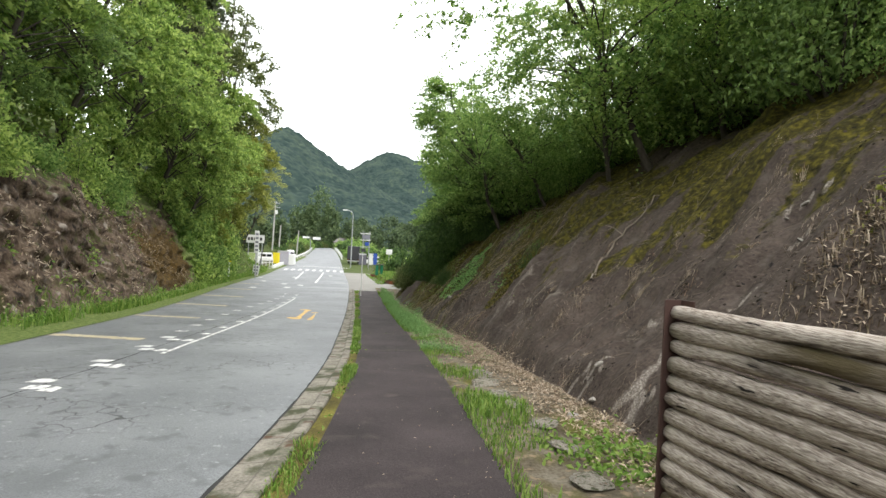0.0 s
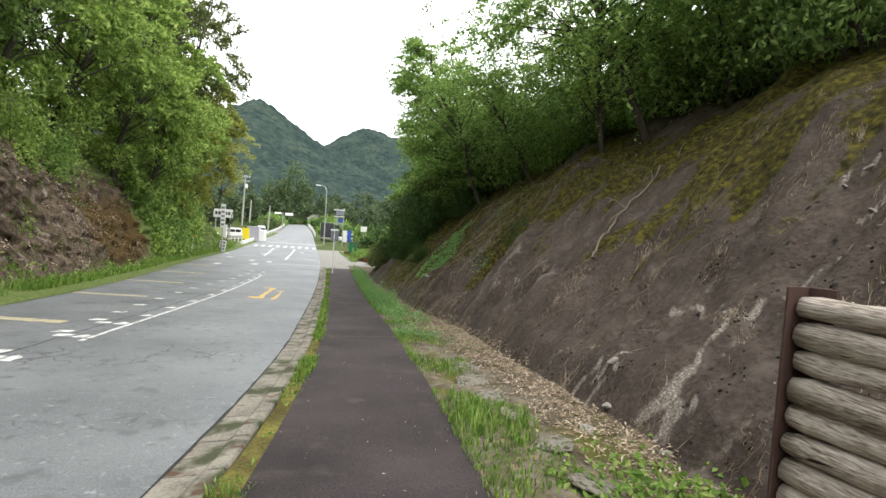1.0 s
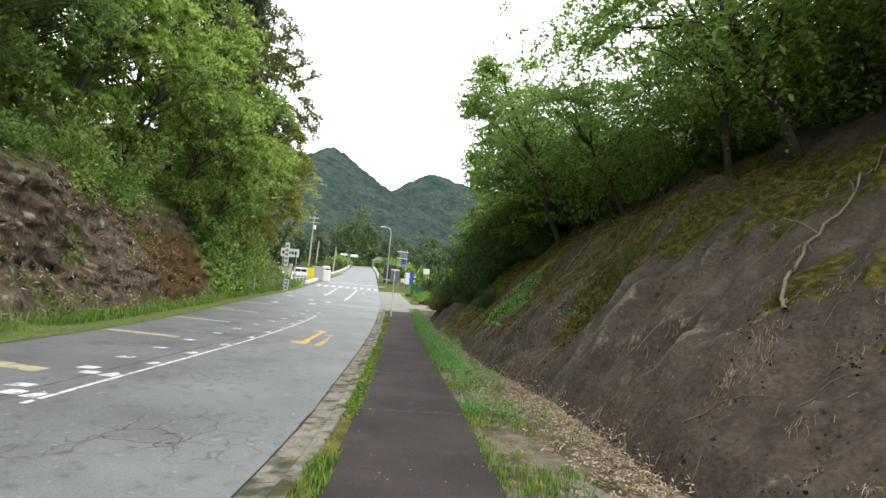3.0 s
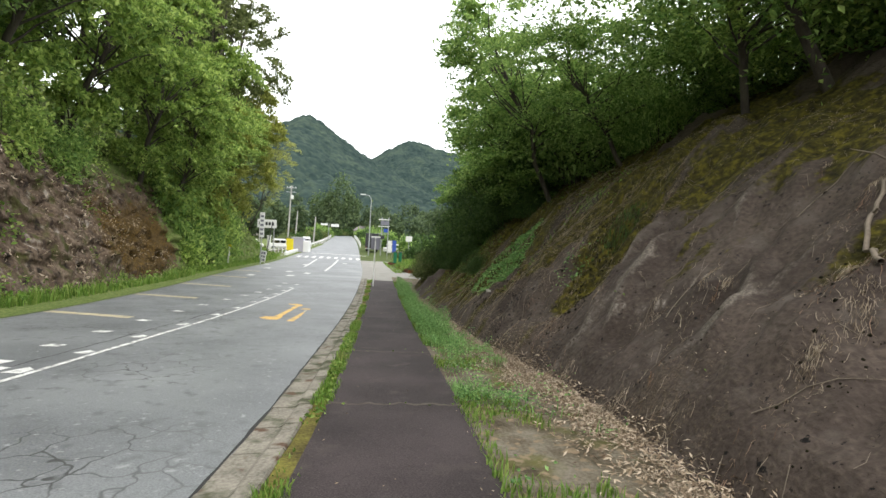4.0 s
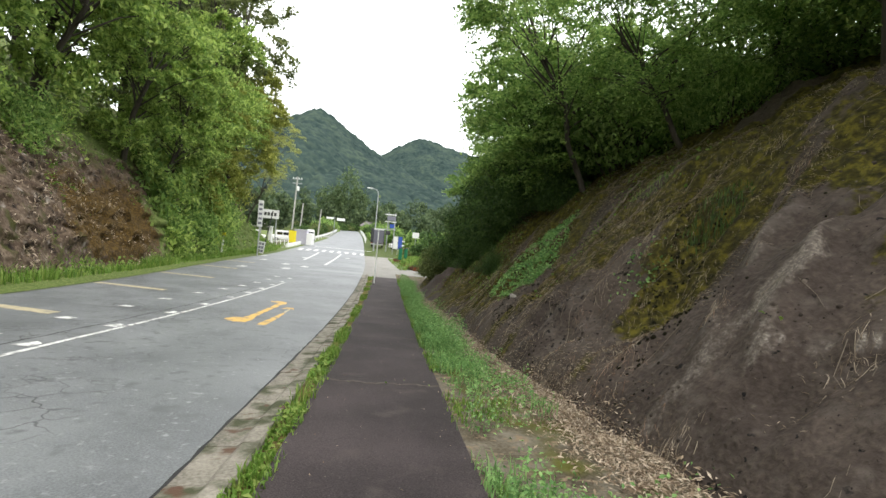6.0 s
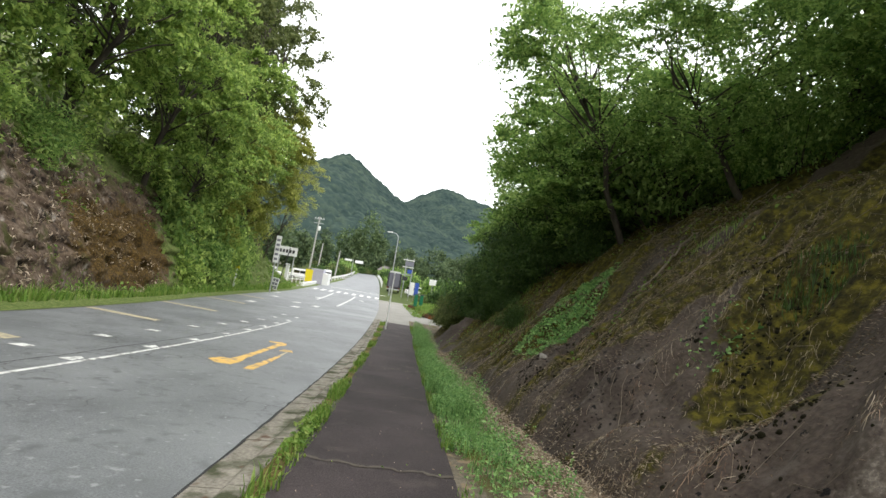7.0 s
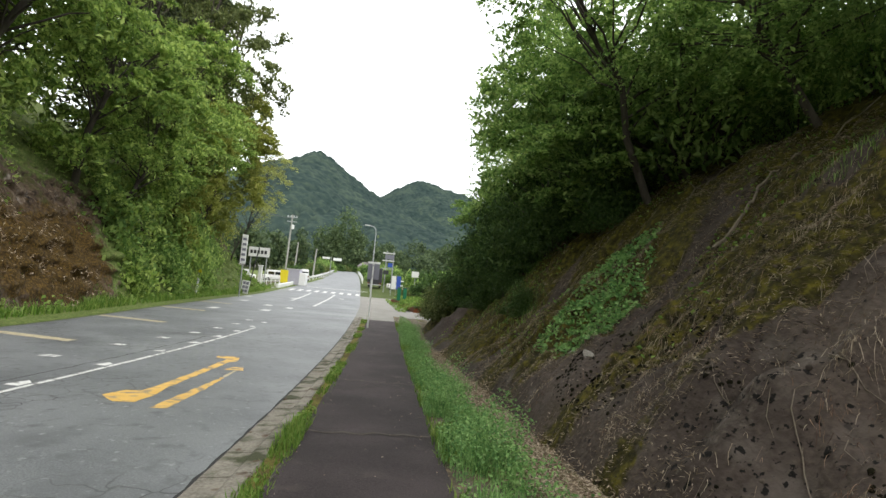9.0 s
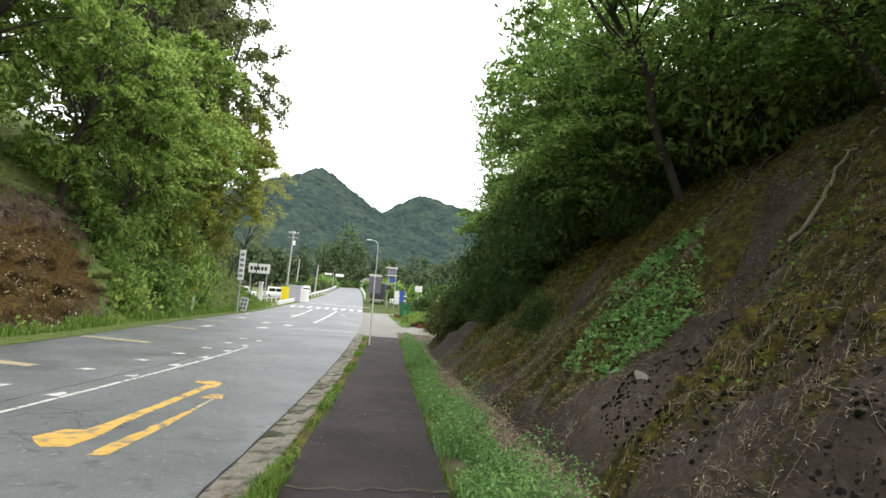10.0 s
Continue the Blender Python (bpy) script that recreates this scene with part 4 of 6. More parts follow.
thread("seam", [(follow(left_x, y) - 0.02 + rs.uniform(-0.03, 0.03), y) for y in np.arange(-8, 60, 0.4)], 0.1, M_SEAM, road_z, "dark edge of the asphalt", "seam", 0.003)

# ---- log fence ----
fence = tagged(new("log_fence"), "fence panel of stacked weathered grey logs with a brown steel post", "fence")
back = Vector((0.15, -0.985, 0.0)).normalized()
side = Vector((0.985, 0.15, 0)).normalized()
corner = Vector((2.1, 2.98, 0))
base_z, top_z = float(prof(2.9)) - 0.05, 1.2
heights, z = [], top_z - 0.055
while z > base_z:
    heights.append(z)
    z -= rs.uniform(0.1, 0.125)
for k, z in enumerate(heights):
    n, r0 = 48, rs.uniform(0.053, 0.065)
    p0 = corner + back * 0.02 + side * rs.uniform(-0.012, 0.012)
    ph, dz = rs.uniform(0, 6), rs.uniform(-0.012, 0.012)
    path = [p0 + back * (3.4 * i / n) + Vector((0, 0, z + dz * i / n * 2 + 0.005 * math.sin(ph + i * 0.37))) for i in range(n + 1)]
    radii = [r0 * (1 + 0.06 * math.sin(ph * 2 + i * 0.23) + rs.uniform(-0.02, 0.02)) * (0.8 if i == 0 else 1) for i in range(n + 1)]
    V, F = tube(path, radii, 14)
    V = [(v.x, v.y, v.z) for v in V]
    V = [tuple(Vector(v) + Vector((1, 0.2, 1)) * 0.007 * noise.noise(Vector((v[0] * 9, v[1] * 4, v[2] * 14 + k))) + Vector((1, 0, 1)) * 0.006 * noise.noise(Vector((v[0] * 30, v[1] * 11, v[2] * 40 + k)))) for v in V]
    c0, c1 = len(V), len(V) + 1
    V += [tuple(path[0]), tuple(path[-1])]
    bm = bmesh.new()
    vs = [bm.verts.new(v) for v in V]
    for q in F:
        bm.faces.new([vs[i] for i in q])
    for i in range(14):
        bm.faces.new((vs[c0], vs[(i + 1) % 14], vs[i]))
        bm.faces.new((vs[c1], vs[n * 14 + i], vs[n * 14 + (i + 1) % 14]))
    for f in bm.faces:
        f.smooth = True
    bmesh.ops.recalc_face_normals(bm, faces=bm.faces)
    part("log", (bm, M_LOG), fence)
for k, d in enumerate((0.0, 1.75, 3.4)):
    p = corner + back * d
    bm = bmesh.new()
    box_bm(bm, -0.075, -0.006, base_z - 0.3, 0.075, 0.006, top_z + 0.03, 0.002)
    box_bm(bm, 0.062, -0.11, base_z - 0.3, 0.075, -0.006, top_z + 0.03, 0.002) if k == 0 else box_bm(bm, 0.06, -0.05, base_z - 0.3, 0.12, 0.05, top_z, 0.004)
    ob = part("post", (bm, M_STEEL), fence, "brown painted steel angle post")
    ob.matrix_basis = Matrix.Translation((p.x, p.y, 0)) @ pose(0, 0, 0, 0, 0, 11)


# ---- plants on the ground ----
def blades(name, label, places, height, material, width=0.012, group="", category="grass"):
    """Bent blades of grass at places (x, y, z, size)."""
    r = np.random.RandomState(len(places))
    P = np.asarray(places)
    n = len(P)
    a = r.rand(n) * 2 * math.pi
    d = np.stack([np.cos(a), np.sin(a), np.zeros(n)], 1)
    s = np.stack([-np.sin(a), np.cos(a), np.zeros(n)], 1) * width * 0.5 * r.uniform(0.6, 1.5, n)[:, None]
    h = (height * P[:, 3] * r.uniform(0.5, 1.3, n))[:, None]
    up = np.array([0, 0, 1.0])
    b = P[:, :3]
    lean = r.uniform(0.1, 0.5, n)[:, None]
    m, t = b + up * h * 0.6 + d * h * lean * 0.4, b + up * h * 0.95 + d * h * lean * 1.3
    V = np.stack([b - s, b + s, m + s * 0.8, t, m - s * 0.8], 1).reshape(-1, 3)
    i = np.arange(n)[:, None] * 5
    F = np.concatenate([i + [0, 1, 2], i + [0, 2, 4], i + [4, 2, 3]])
    return tagged(new(name, mesh_of(name, V, F, material, False)), label, category, group, "stuff")


nr = np.random.RandomState(9)


def ground_z(x, y):
    """The height of verge and bank beside the path."""
    return np.where(x > toe_r(y), bank_at(x, y), prof(y) + 0.04 + 0.05 * fbm(x * 2.1, y * 2.1, 4))


def strewn(n, xl, xr, y0, y1, keep, size):
    """Random places between two lines where keep(x, y) is above a random number."""
    y = nr.uniform(y0, y1, n)
    u = nr.rand(n)
    x = xl(y) * (1 - u) + xr(y) * u
    ok = keep(x, y) > nr.rand(n)
    x, y = x[ok], y[ok]
    return x, y, size * np.ones(len(x))


def grass_band(name, label, n, xl, xr, y0, y1, keep, height, material, zf, width=0.012):
    x, y, s = strewn(n, xl, xr, y0, y1, keep, 1.0)
    tall = 0.6 + 1.3 * np.clip(fbm(x * 1.3 + 5, y * 1.3, 2) + 0.3, 0, 1)
    return blades(name, label, np.stack([x, y, zf(x, y), tall], 1), height, material, width)


verge_z = lambda x, y: prof(y) + 0.03
grass_band("verge_grass", "bright green grass along the footpath edge", 26000, lambda y: walk_r(y) - 0.04, lambda y: walk_r(y) + 0.75, 2.5, 36, lambda x, y: np.clip(0.6 - (x - walk_r(y)) * 1.2 + 3.2 * fbm(x * 1.1, y * 0.9, 3), 0, 1), 0.085, M_GRASS, ground_z)
grass_band("kerb_grass", "tufts of grass and weeds beside the kerb", 13000, lambda y: kerb_x(y) + 0.36, lambda y: walk_l(y) + 0.06, 2.5, 36, lambda x, y: np.clip(0.32 + 3.0 * fbm(x * 0.6 + 3, y * 0.8, 3), 0, 1), 0.08, M_GRASS, verge_z)
grass_band("roadside_grass", "long green grass between road and cutting", 26000, lambda y: left_x(y) - 0.08, lambda y: left_x(y) - 1.7, 8, 62, lambda x, y: np.clip(0.75 + 1.2 * fbm(x * 0.5, y * 0.5, 3) + 0.02 * (y - 30), 0, 1), 0.32, M_GRASS, lambda x, y: prof(y) + 0.05 + np.clip((left_x(y) - 0.9 - x) * 1.2, 0, 1), 0.03)


def clover(name, label, n, xl, xr, y0, y1, keep, leaf, high, zf, material, category="weeds"):
    """Low leafy weeds."""
    x, y, _ = strewn(n, xl, xr, y0, y1, keep, 1.0)
    z = zf(x, y) + nr.rand(len(x)) ** 1.3 * high * (0.2 + 1.4 * np.clip(1.7 * fbm(x * 1.9 + 9, y * 1.7, 2) + 0.35, 0, 1))
    return tagged(new(name, leaves_mesh(name, np.stack([x, y, z], 1), leaf, material, nr, up=1.4, wide=0.65)), label, category, kind="stuff")


clump = lambda cx, cy, rx, ry: (lambda x, y: np.exp(-(((x - cx) / rx) ** 2 + ((y - cy) / ry) ** 2)) * 1.2 - 0.1)
lush = lambda x, y: np.clip(0.95 + 2.2 * fbm(x * 1.4 + 40, y * 1.1, 3), 0, 1) * np.clip((toe_r(y) - 0.3 + 0.5 * fbm(y * 0.8, x * 0 + 3, 2) - x) * 5, 0, 1) * (np.clip(0.22 + 0.5 * np.clip((y - 10) / 3, 0, 1) + 3.2 * fbm(x * 0.7 + 2, y * 0.7 + 1, 3) - (x - walk_r(y)) * 0.35, 0, 1) + np.clip((y - 14) / 3, 0, 0.5) * np.exp(-(((x - 1.9) / 0.45) ** 2)))
clover("verge_weeds", "lush green weeds beside the footpath", 120000, lambda y: walk_r(y) + 0.02, lambda y: toe_r(y) - 0.05, 8, 33, lush, 0.031, 0.38, ground_z, M_IVY)
grass_band("verge_grass", "fine fresh grass among the verge weeds", 36000, lambda y: walk_r(y) - 0.02, lambda y: toe_r(y) - 0.05, 8.5, 33, lambda x, y: lush(x, y) * np.clip(0.55 + 2.6 * fbm(x * 1.7 + 4, y * 1.3, 3), 0, 1), 0.13, M_IVY, ground_z, 0.009)
clover("verge_weeds", "patch of fresh weeds near the log fence", 3500, lambda y: 1.5 + 0 * y, lambda y: 2.9 + 0 * y, 2.6, 5.2, clump(2.3, 3.9, 0.5, 0.55), 0.06, 0.2, ground_z, M_GRASS)
clover("kerb_weeds", "small leafy weeds beside the kerb", 7000, lambda y: kerb_x(y) + 0.37, lambda y: walk_l(y) + 0.04, 3, 34, lambda x, y: np.clip(2.2 * fbm(x * 0.6 + 13, y * 0.7, 3) + 0.15, 0, 1), 0.05, 0.1, verge_z, M_GRASS)
clover("joint_weeds", "tiny weeds growing in the footpath joints", 900, lambda y: walk_l(y), lambda y: walk_r(y), 9.9, 20.2, lambda x, y: 1.0 * np.min(np.abs(y[:, None] - np.array([10.03, 13.17, 20.0])), axis=1) < 0.04, 0.035, 0.04, lambda x, y: prof(y) + 0.062, M_GRASS)
clover("roadside_weeds", "leafy weeds along the foot of the cutting", 16000, lambda y: left_x(y) - 0.2, lambda y: left_x(y) - 2.0, 9, 60, lambda x, y: np.clip(0.3 + 1.6 * fbm(x * 0.5 + 7, y * 0.45, 3), 0, 1), 0.13, 0.4, lambda x, y: prof(y) + 0.05 + np.clip((left_x(y) - 0.9 - x) * 1.3, 0, 1.2), M_GRASS)


def litter(name, label, n, xl, xr, y0, y1, keep, leaf, zf, wide=0.35, material=None):
    x, y, _ = strewn(n, xl, xr, y0, y1, keep, 1.0)
    z = zf(x, y) + 0.012 + nr.rand(len(x)) * 0.03
    return tagged(new(name, leaves_mesh(name, np.stack([x, y, z], 1), leaf, material or M_LITTER, nr, up=3.0, wide=wide, droop=0.1)), label, "leaf litter", kind="stuff")


litter("leaf_litter", "dry brown leaves along the foot of the bank", 60000, lambda y: walk_r(y) + 0.4, lambda y: toe_r(y) + 0.6, 2.5, 26, lambda x, y: (x < toe_r(y) + 0.05 + 0.3 * fbm(y * 1.5, x * 0 + 9, 2)) * np.exp(-(((x - toe_r(y) + 0.25) / 0.36) ** 2)) * np.clip(1.5 + 1.5 * fbm(x, y, 2), 0, 1), 0.05, ground_z, 0.3)
litter("leaf_litter", "tiny dry bits scattered on the footpath", 900, walk_l, walk_r, 3, 28, lambda x, y: np.clip(0.25 + 2 * np.abs((x - walk_l(y)) / 1.33 - 0.5) ** 2 + fbm(x, y, 2), 0, 1), 0.02, lambda x, y: prof(y) + 0.058)
litter("leaf_litter", "pale dry leaves and stems beside the lush weeds", 36000, lambda y: toe_r(y) - 0.6, lambda y: toe_r(y) + 0.5, 9, 21, lambda x, y: (x < toe_r(y) + 0.06) * np.exp(-(((x - toe_r(y) + 0.2) / 0.28) ** 2)) * np.clip(0.8 + 2 * fbm(x, y, 2), 0, 1), 0.045, ground_z, 0.2)
litter("leaf_litter", "scattered small dry leaves on the bank", 16000, lambda y: toe_r(y), lambda y: toe_r(y) + 4.5, 3, 26, lambda x, y: np.clip(3.6 * fbm(x * 0.6 + 31, y * 1.6 + x * 0.4, 4) - 0.85 + 0.3 * (y > 12.5), 0, 1), 0.025, ground_z)


litter("leaf_litter", "fine dry bits and stems strewn over the mossy bank", 90000, lambda y: toe_r(y), lambda y: toe_r(y) + 4.6, 12.3, 25, lambda x, y: np.clip(0.22 + 2.8 * fbm(x * 0.9 + 12, y * 1.3 + 0.6 * x, 4), 0, 1), 0.046, ground_z, 0.16, M_STRAW)
litter("leaf_litter", "few dry bits on the bare bank", 9000, lambda y: toe_r(y), lambda y: toe_r(y) + 4.6, 3, 12.3, lambda x, y: np.clip(2.8 * fbm(x * 1.1 + 3, y * 1.5 + 0.6 * x, 4) - 0.25, 0, 1), 0.04, ground_z, 0.12, M_STRAW)


def tangles(name, label, nests, material, rs):
    """Dry stems lying in loose tangles; nests: (x, y, radius, stems, longest)."""
    P, L = [], []
    for x, y, r, n, longest in nests:
        a = rs.rand(n) * 2 * math.pi
        q = r * np.abs(rs.normal(size=n)) * 0.6
        P.append(np.stack([x + np.cos(a) * q * 1.5 + np.sin(a) * q * 0.3, y + np.sin(a) * q], 1))
        L.append(longest * 0.6 * rs.uniform(0.2, 1.0, n))
    P, L = np.concatenate(P), np.concatenate(L)[:, None]
    n = len(P)
    a = np.where(rs.rand(n) < 0.3, rs.normal(0.15, 0.5, n), rs.rand(n) * 2 * math.pi)
    bend, pts = rs.normal(0, 0.6, n), []
    p = P.copy()
    for k in range(4):
        z = ground_z(p[:, 0], p[:, 1]) + 0.006 + 0.035 * rs.rand(n) * (1 if k in (1, 2) else 0.4)
        pts.append((np.column_stack([p, z]), a.copy()))
        p = p + np.stack([np.cos(a), np.sin(a)], 1) * L * 0.33
        a = a + bend + rs.normal(0, 0.2, n)
    w = rs.uniform(0.0008, 0.0021, n)[:, None]
    V = []
    for k, (c, t) in enumerate(pts):
        s = np.stack([-np.sin(t), np.cos(t), rs.uniform(-0.5, 0.5, n)], 1) * w * (1 if k < 3 else 0.4)
        V += [c - s, c + s]
    V = np.stack(V, 1).reshape(-1, 3)
    i = np.arange(n)[:, None] * 8
    F = np.concatenate([i + f for k in (0, 2, 4) for f in ([k, k + 2, k + 3], [k, k + 3, k + 1])])
    return tagged(new(name, mesh_of(name, V, F, material, False)), label, "straw", kind="stuff")


tr = np.random.RandomState(77)
nests = [(3.8, 5.1, 0.1, 160, 0.16), (4.58, 7.58, 0.22, 260, 0.2), (4.3, 6.9, 0.16, 120, 0.16), (3.55, 8.2, 0.16, 220, 0.14), (4.5, 6.1, 0.14, 110, 0.16), (4.4, 7.0, 0.2, 90, 0.22), (4.2, 8.6, 0.25, 120, 0.25), (3.9, 8.2, 0.15, 60, 0.2), (3.35, 12.7, 0.3, 260, 0.25), (4.3, 14.4, 0.6, 500, 0.3), (3.9, 16.6, 0.5, 400, 0.28), (4.7, 15.6, 0.5, 420, 0.3), (3.3, 15.5, 0.25, 160, 0.2), (5.3, 16.8, 0.5, 300, 0.3)]
nests += [(float(toe_r(y)) + tr.uniform(0.3, 3.6), y, tr.uniform(0.07, 0.22), tr.randint(20, 70), tr.uniform(0.1, 0.24)) for y in tr.uniform(3.2, 12.5, 48)]
nests += [(float(toe_r(y)) + tr.uniform(0.0, 3.6) ** 0.9, y, tr.uniform(0.12, 0.4), tr.randint(50, 170), tr.uniform(0.07, 0.18)) for y in tr.uniform(12.8, 25, 110)]
nests += [(float(toe_r(y)) + tr.uniform(-0.4, 0.0), y, tr.uniform(0.12, 0.24), 110, 0.2) for y in tr.uniform(3, 14, 46)]
tangles("straw", "pale dry straw and fine dead stems tangled on the bank", nests, M_STRAW, tr)
tangles("straw", "reddish-brown dead stems tangled on the bank", [(x + tr.uniform(-0.3, 0.3), y + tr.uniform(-0.3, 0.3), r, n // 3, ln) for x, y, r, n, ln in nests[::2]], M_RED, tr)
litter("leaf_litter", "dry debris along the foot of the cutting", 6000, lambda y: left_x(y) - 0.3, lambda y: left_x(y) - 1.3, 5, 30, lambda x, y: np.clip(0.5 + 2 * fbm(x, y, 2), 0, 1), 0.1, lambda x, y: prof(y) + 0.05 + np.clip((left_x(y) - 0.9 - x) * 1.2, 0, 1))

ivy_keep = lambda x, y: np.clip(1.35 - np.abs((x - 4.35) * 0.80 - (y - 19.4) * 0.6) * 2.0 - np.maximum(0, np.abs((x - 4.35) * 0.6 + (y - 19.4) * 0.8) - 1.2) * 3 + 1.4 * fbm(x * 1.5, y * 1.5, 3), 0, 1)
clover("ivy_patch", "patch of bright green ivy spreading on the bank", 30000, lambda y: 3.2 + 0 * y, lambda y: 6.6 + 0 * y, 16.5, 23, ivy_keep, 0.078, 0.16, ground_z, M_IVY, "ivy")
clover("bank_weeds", "sparse green weeds on the bank", 9000, lambda y: toe_r(y) + 0.3, lambda y: toe_r(y) + 4.5, 9, 28, lambda x, y: np.clip(3.0 * fbm(x * 0.8 + 50, y * 0.8, 3) - 0.45 - 0.6 * (y < 15) + 0.5 * np.clip((y - 19) / 4, 0, 1) * (x < 5.2), 0, 1), 0.06, 0.14, ground_z, M_GRASS)
clover("bank_weeds", "small patch of green weeds on the mossy bank", 900, lambda y: 3.4 + 0 * y, lambda y: 4.9 + 0 * y, 13.4, 14.8, clump(4.15, 14.05, 0.32, 0.3), 0.06, 0.12, ground_z, M_IVY)
for x, y, r in ((4.0, 22.9, 0.6), (4.3, 24.6, 0.7), (5.4, 16.2, 0.35), (3.8, 25.8, 0.5)):
    n = 260
    a, q = nr.rand(n) * 6.28, np.sqrt(nr.rand(n)) * r
    px, py = x + np.cos(a) * q, y + np.sin(a) * q
    blades("grass_tuft", "dark green tuft of long grass on the bank", np.stack([px, py, ground_z(px, py) - 0.02, np.full(n, 1.0)], 1), 0.13 * (0.6 + r), M_LEAF_COOL, 0.008, "grass tufts")
for x, y, r, n in ((4.95, 13.75, 0.38, 380), (4.1, 23.3, 0.5, 700)):
    a, q = nr.rand(n) * 6.28, np.sqrt(nr.rand(n)) * r
    px, py = x + np.cos(a) * q, y + np.sin(a) * q
    blades("grass_tuft", "tall dark green tussock on the mossy bank", np.stack([px, py, ground_z(px, py) - 0.02, 1.2 - q / r * 0.7], 1), 0.2, M_LEAF_DARK, 0.01, "grass tufts")


dry = strewn(5000, lambda y: 3.9 + 0 * y, lambda y: 6.4 + 0 * y, 1.6, 4.3, lambda x, y: np.exp(-(((x - 4.8) / 0.9) ** 2 + ((y - 3.3) / 0.75) ** 2)) * 1.2, 1.0)
blades("dry_grass", "dry yellowish grass on the mound behind the fence", np.stack([dry[0], dry[1], ground_z(dry[0], dry[1]) - 0.01, dry[2]], 1), 0.13, M_STRAW, 0.01)
litter("leaf_litter", "thick dry leaves on the mound behind the fence", 9000, lambda y: 3.9 + 0 * y, lambda y: 6.2 + 0 * y, 2.2, 4.4, lambda x, y: np.exp(-(((x - 4.8) / 0.8) ** 2 + ((y - 3.35) / 0.7) ** 2)) * np.clip(0.8 + 2.2 * fbm(x * 2, y * 2, 2), 0, 1), 0.06, ground_z, 0.3)
clover("mound_weeds", "yellow-green weeds on the mound behind the fence", 1800, lambda y: 4.2 + 0 * y, lambda y: 6.0 + 0 * y, 2.4, 4.4, clump(5.1, 3.6, 0.45, 0.4), 0.06, 0.14, ground_z, M_LEAF_LIGHT)
for cx, cy_, rx, ry, lf, n_ in ((3.35, 12.7, 0.35, 0.45, 0.07, 900), (4.3, 14.4, 0.7, 1.0, 0.06, 1300), (3.9, 16.6, 0.6, 0.8, 0.06, 900), (3.0, 12.3, 0.3, 0.5, 0.06, 500), (4.4, 7.0, 0.3, 0.35, 0.06, 500), (4.2, 8.6, 0.3, 0.4, 0.06, 600)):
    litter("leaf_litter", "reddish-brown dead stems and needles caught on the bank", n_ , lambda y: cx - rx * 2 + 0 * y, lambda y: cx + rx * 2 + 0 * y, cy_ - ry * 2, cy_ + ry * 2, clump(cx, cy_, rx * 1.1, ry * 1.1), lf * 0.75, ground_z, 0.07, M_RED)


# ---- sticks and stones ----
M_STICK = mat("bleached_wood", [(0.1, 0.08, 0.06), (0.28, 0.23, 0.18)], scale=4, fine=30, rough=0.9, bump=0.4, depth=0.006)
M_STONE = mat("pale_stone", [(0.16, 0.14, 0.12), (0.42, 0.39, 0.35)], scale=3, fine=20, rough=0.9, bump=0.7, depth=0.015)


def stick(pts, radius, label, forks=2, lift=0.03):
    r = random.Random(int(pts[0][0] * 100))
    path = []
    for (xa, ya), (xb, yb) in zip(pts, pts[1:]):
        for k in range(6):
            x, y = xa + (xb - xa) * k / 6 + r.uniform(-0.02, 0.02), ya + (yb - ya) * k / 6 + r.uniform(-0.02, 0.02)
            path.append(Vector((x, y, float(ground_z(np.float64(x), np.float64(y))) + lift + r.uniform(0, 0.03))))
    tubes = [(path, [radius * (1 - 0.7 * i / len(path)) for i in range(len(path))])]
    for _ in range(forks):
        i = r.randrange(1, len(path) - 1)
        e = path[i] + Vector((r.uniform(-0.3, 0.3), r.uniform(-0.35, 0.35), r.uniform(0.0, 0.25)))
        tubes.append(([path[i], path[i].lerp(e, 0.5) + Vector((0, 0, 0.04)), e], [radius * 0.5, radius * 0.35, radius * 0.1]))
    return tagged(new("fallen_branch", tubes_mesh("fallen_branch", tubes, M_STICK, 6)), label, "branch", "fallen branches")


stick([(4.19, 8.33), (4.57, 8.81), (5.03, 9.09), (5.55, 9.16), (6.5, 9.8), (7.3, 10.3)], 0.024, "long bleached branch lying up the bank", 4, 0.05)
stick([(4.9, 17.5), (5.35, 17.56), (5.66, 17.69), (6.5, 18.0), (7.47, 17.5)], 0.026, "dead branch with twigs lying on the mossy bank", 6, 0.06)
stick([(6.0, 20.0), (7.2, 20.6), (8.6, 20.9)], 0.02, "dead branch under the trees on the bank", 3, 0.06)
for p in ([(3.3, 15.6), (3.25, 14.9), (3.2, 14.75)], [(3.2, 14.1), (3.4, 14.5), (3.6, 14.4)], [(3.65, 14.5), (3.7, 13.8)], [(3.2, 8.3), (3.9, 7.7)], [(4.3, 7.1), (4.0, 6.6)], [(4.5, 6.4), (4.9, 6.2)], [(3.6, 10.1), (4.4, 10.4)], [(5.0, 11.6), (5.8, 11.7)], [(3.4, 12.6), (4.2, 12.9)], [(4.6, 14.6), (5.2, 15.2)], [(4.9, 9.9), (5.6, 9.7)]):
    stick(p, 0.005, "thin dry twig on the bank", 2, 0.012)
r2 = random.Random(12)
tw = []
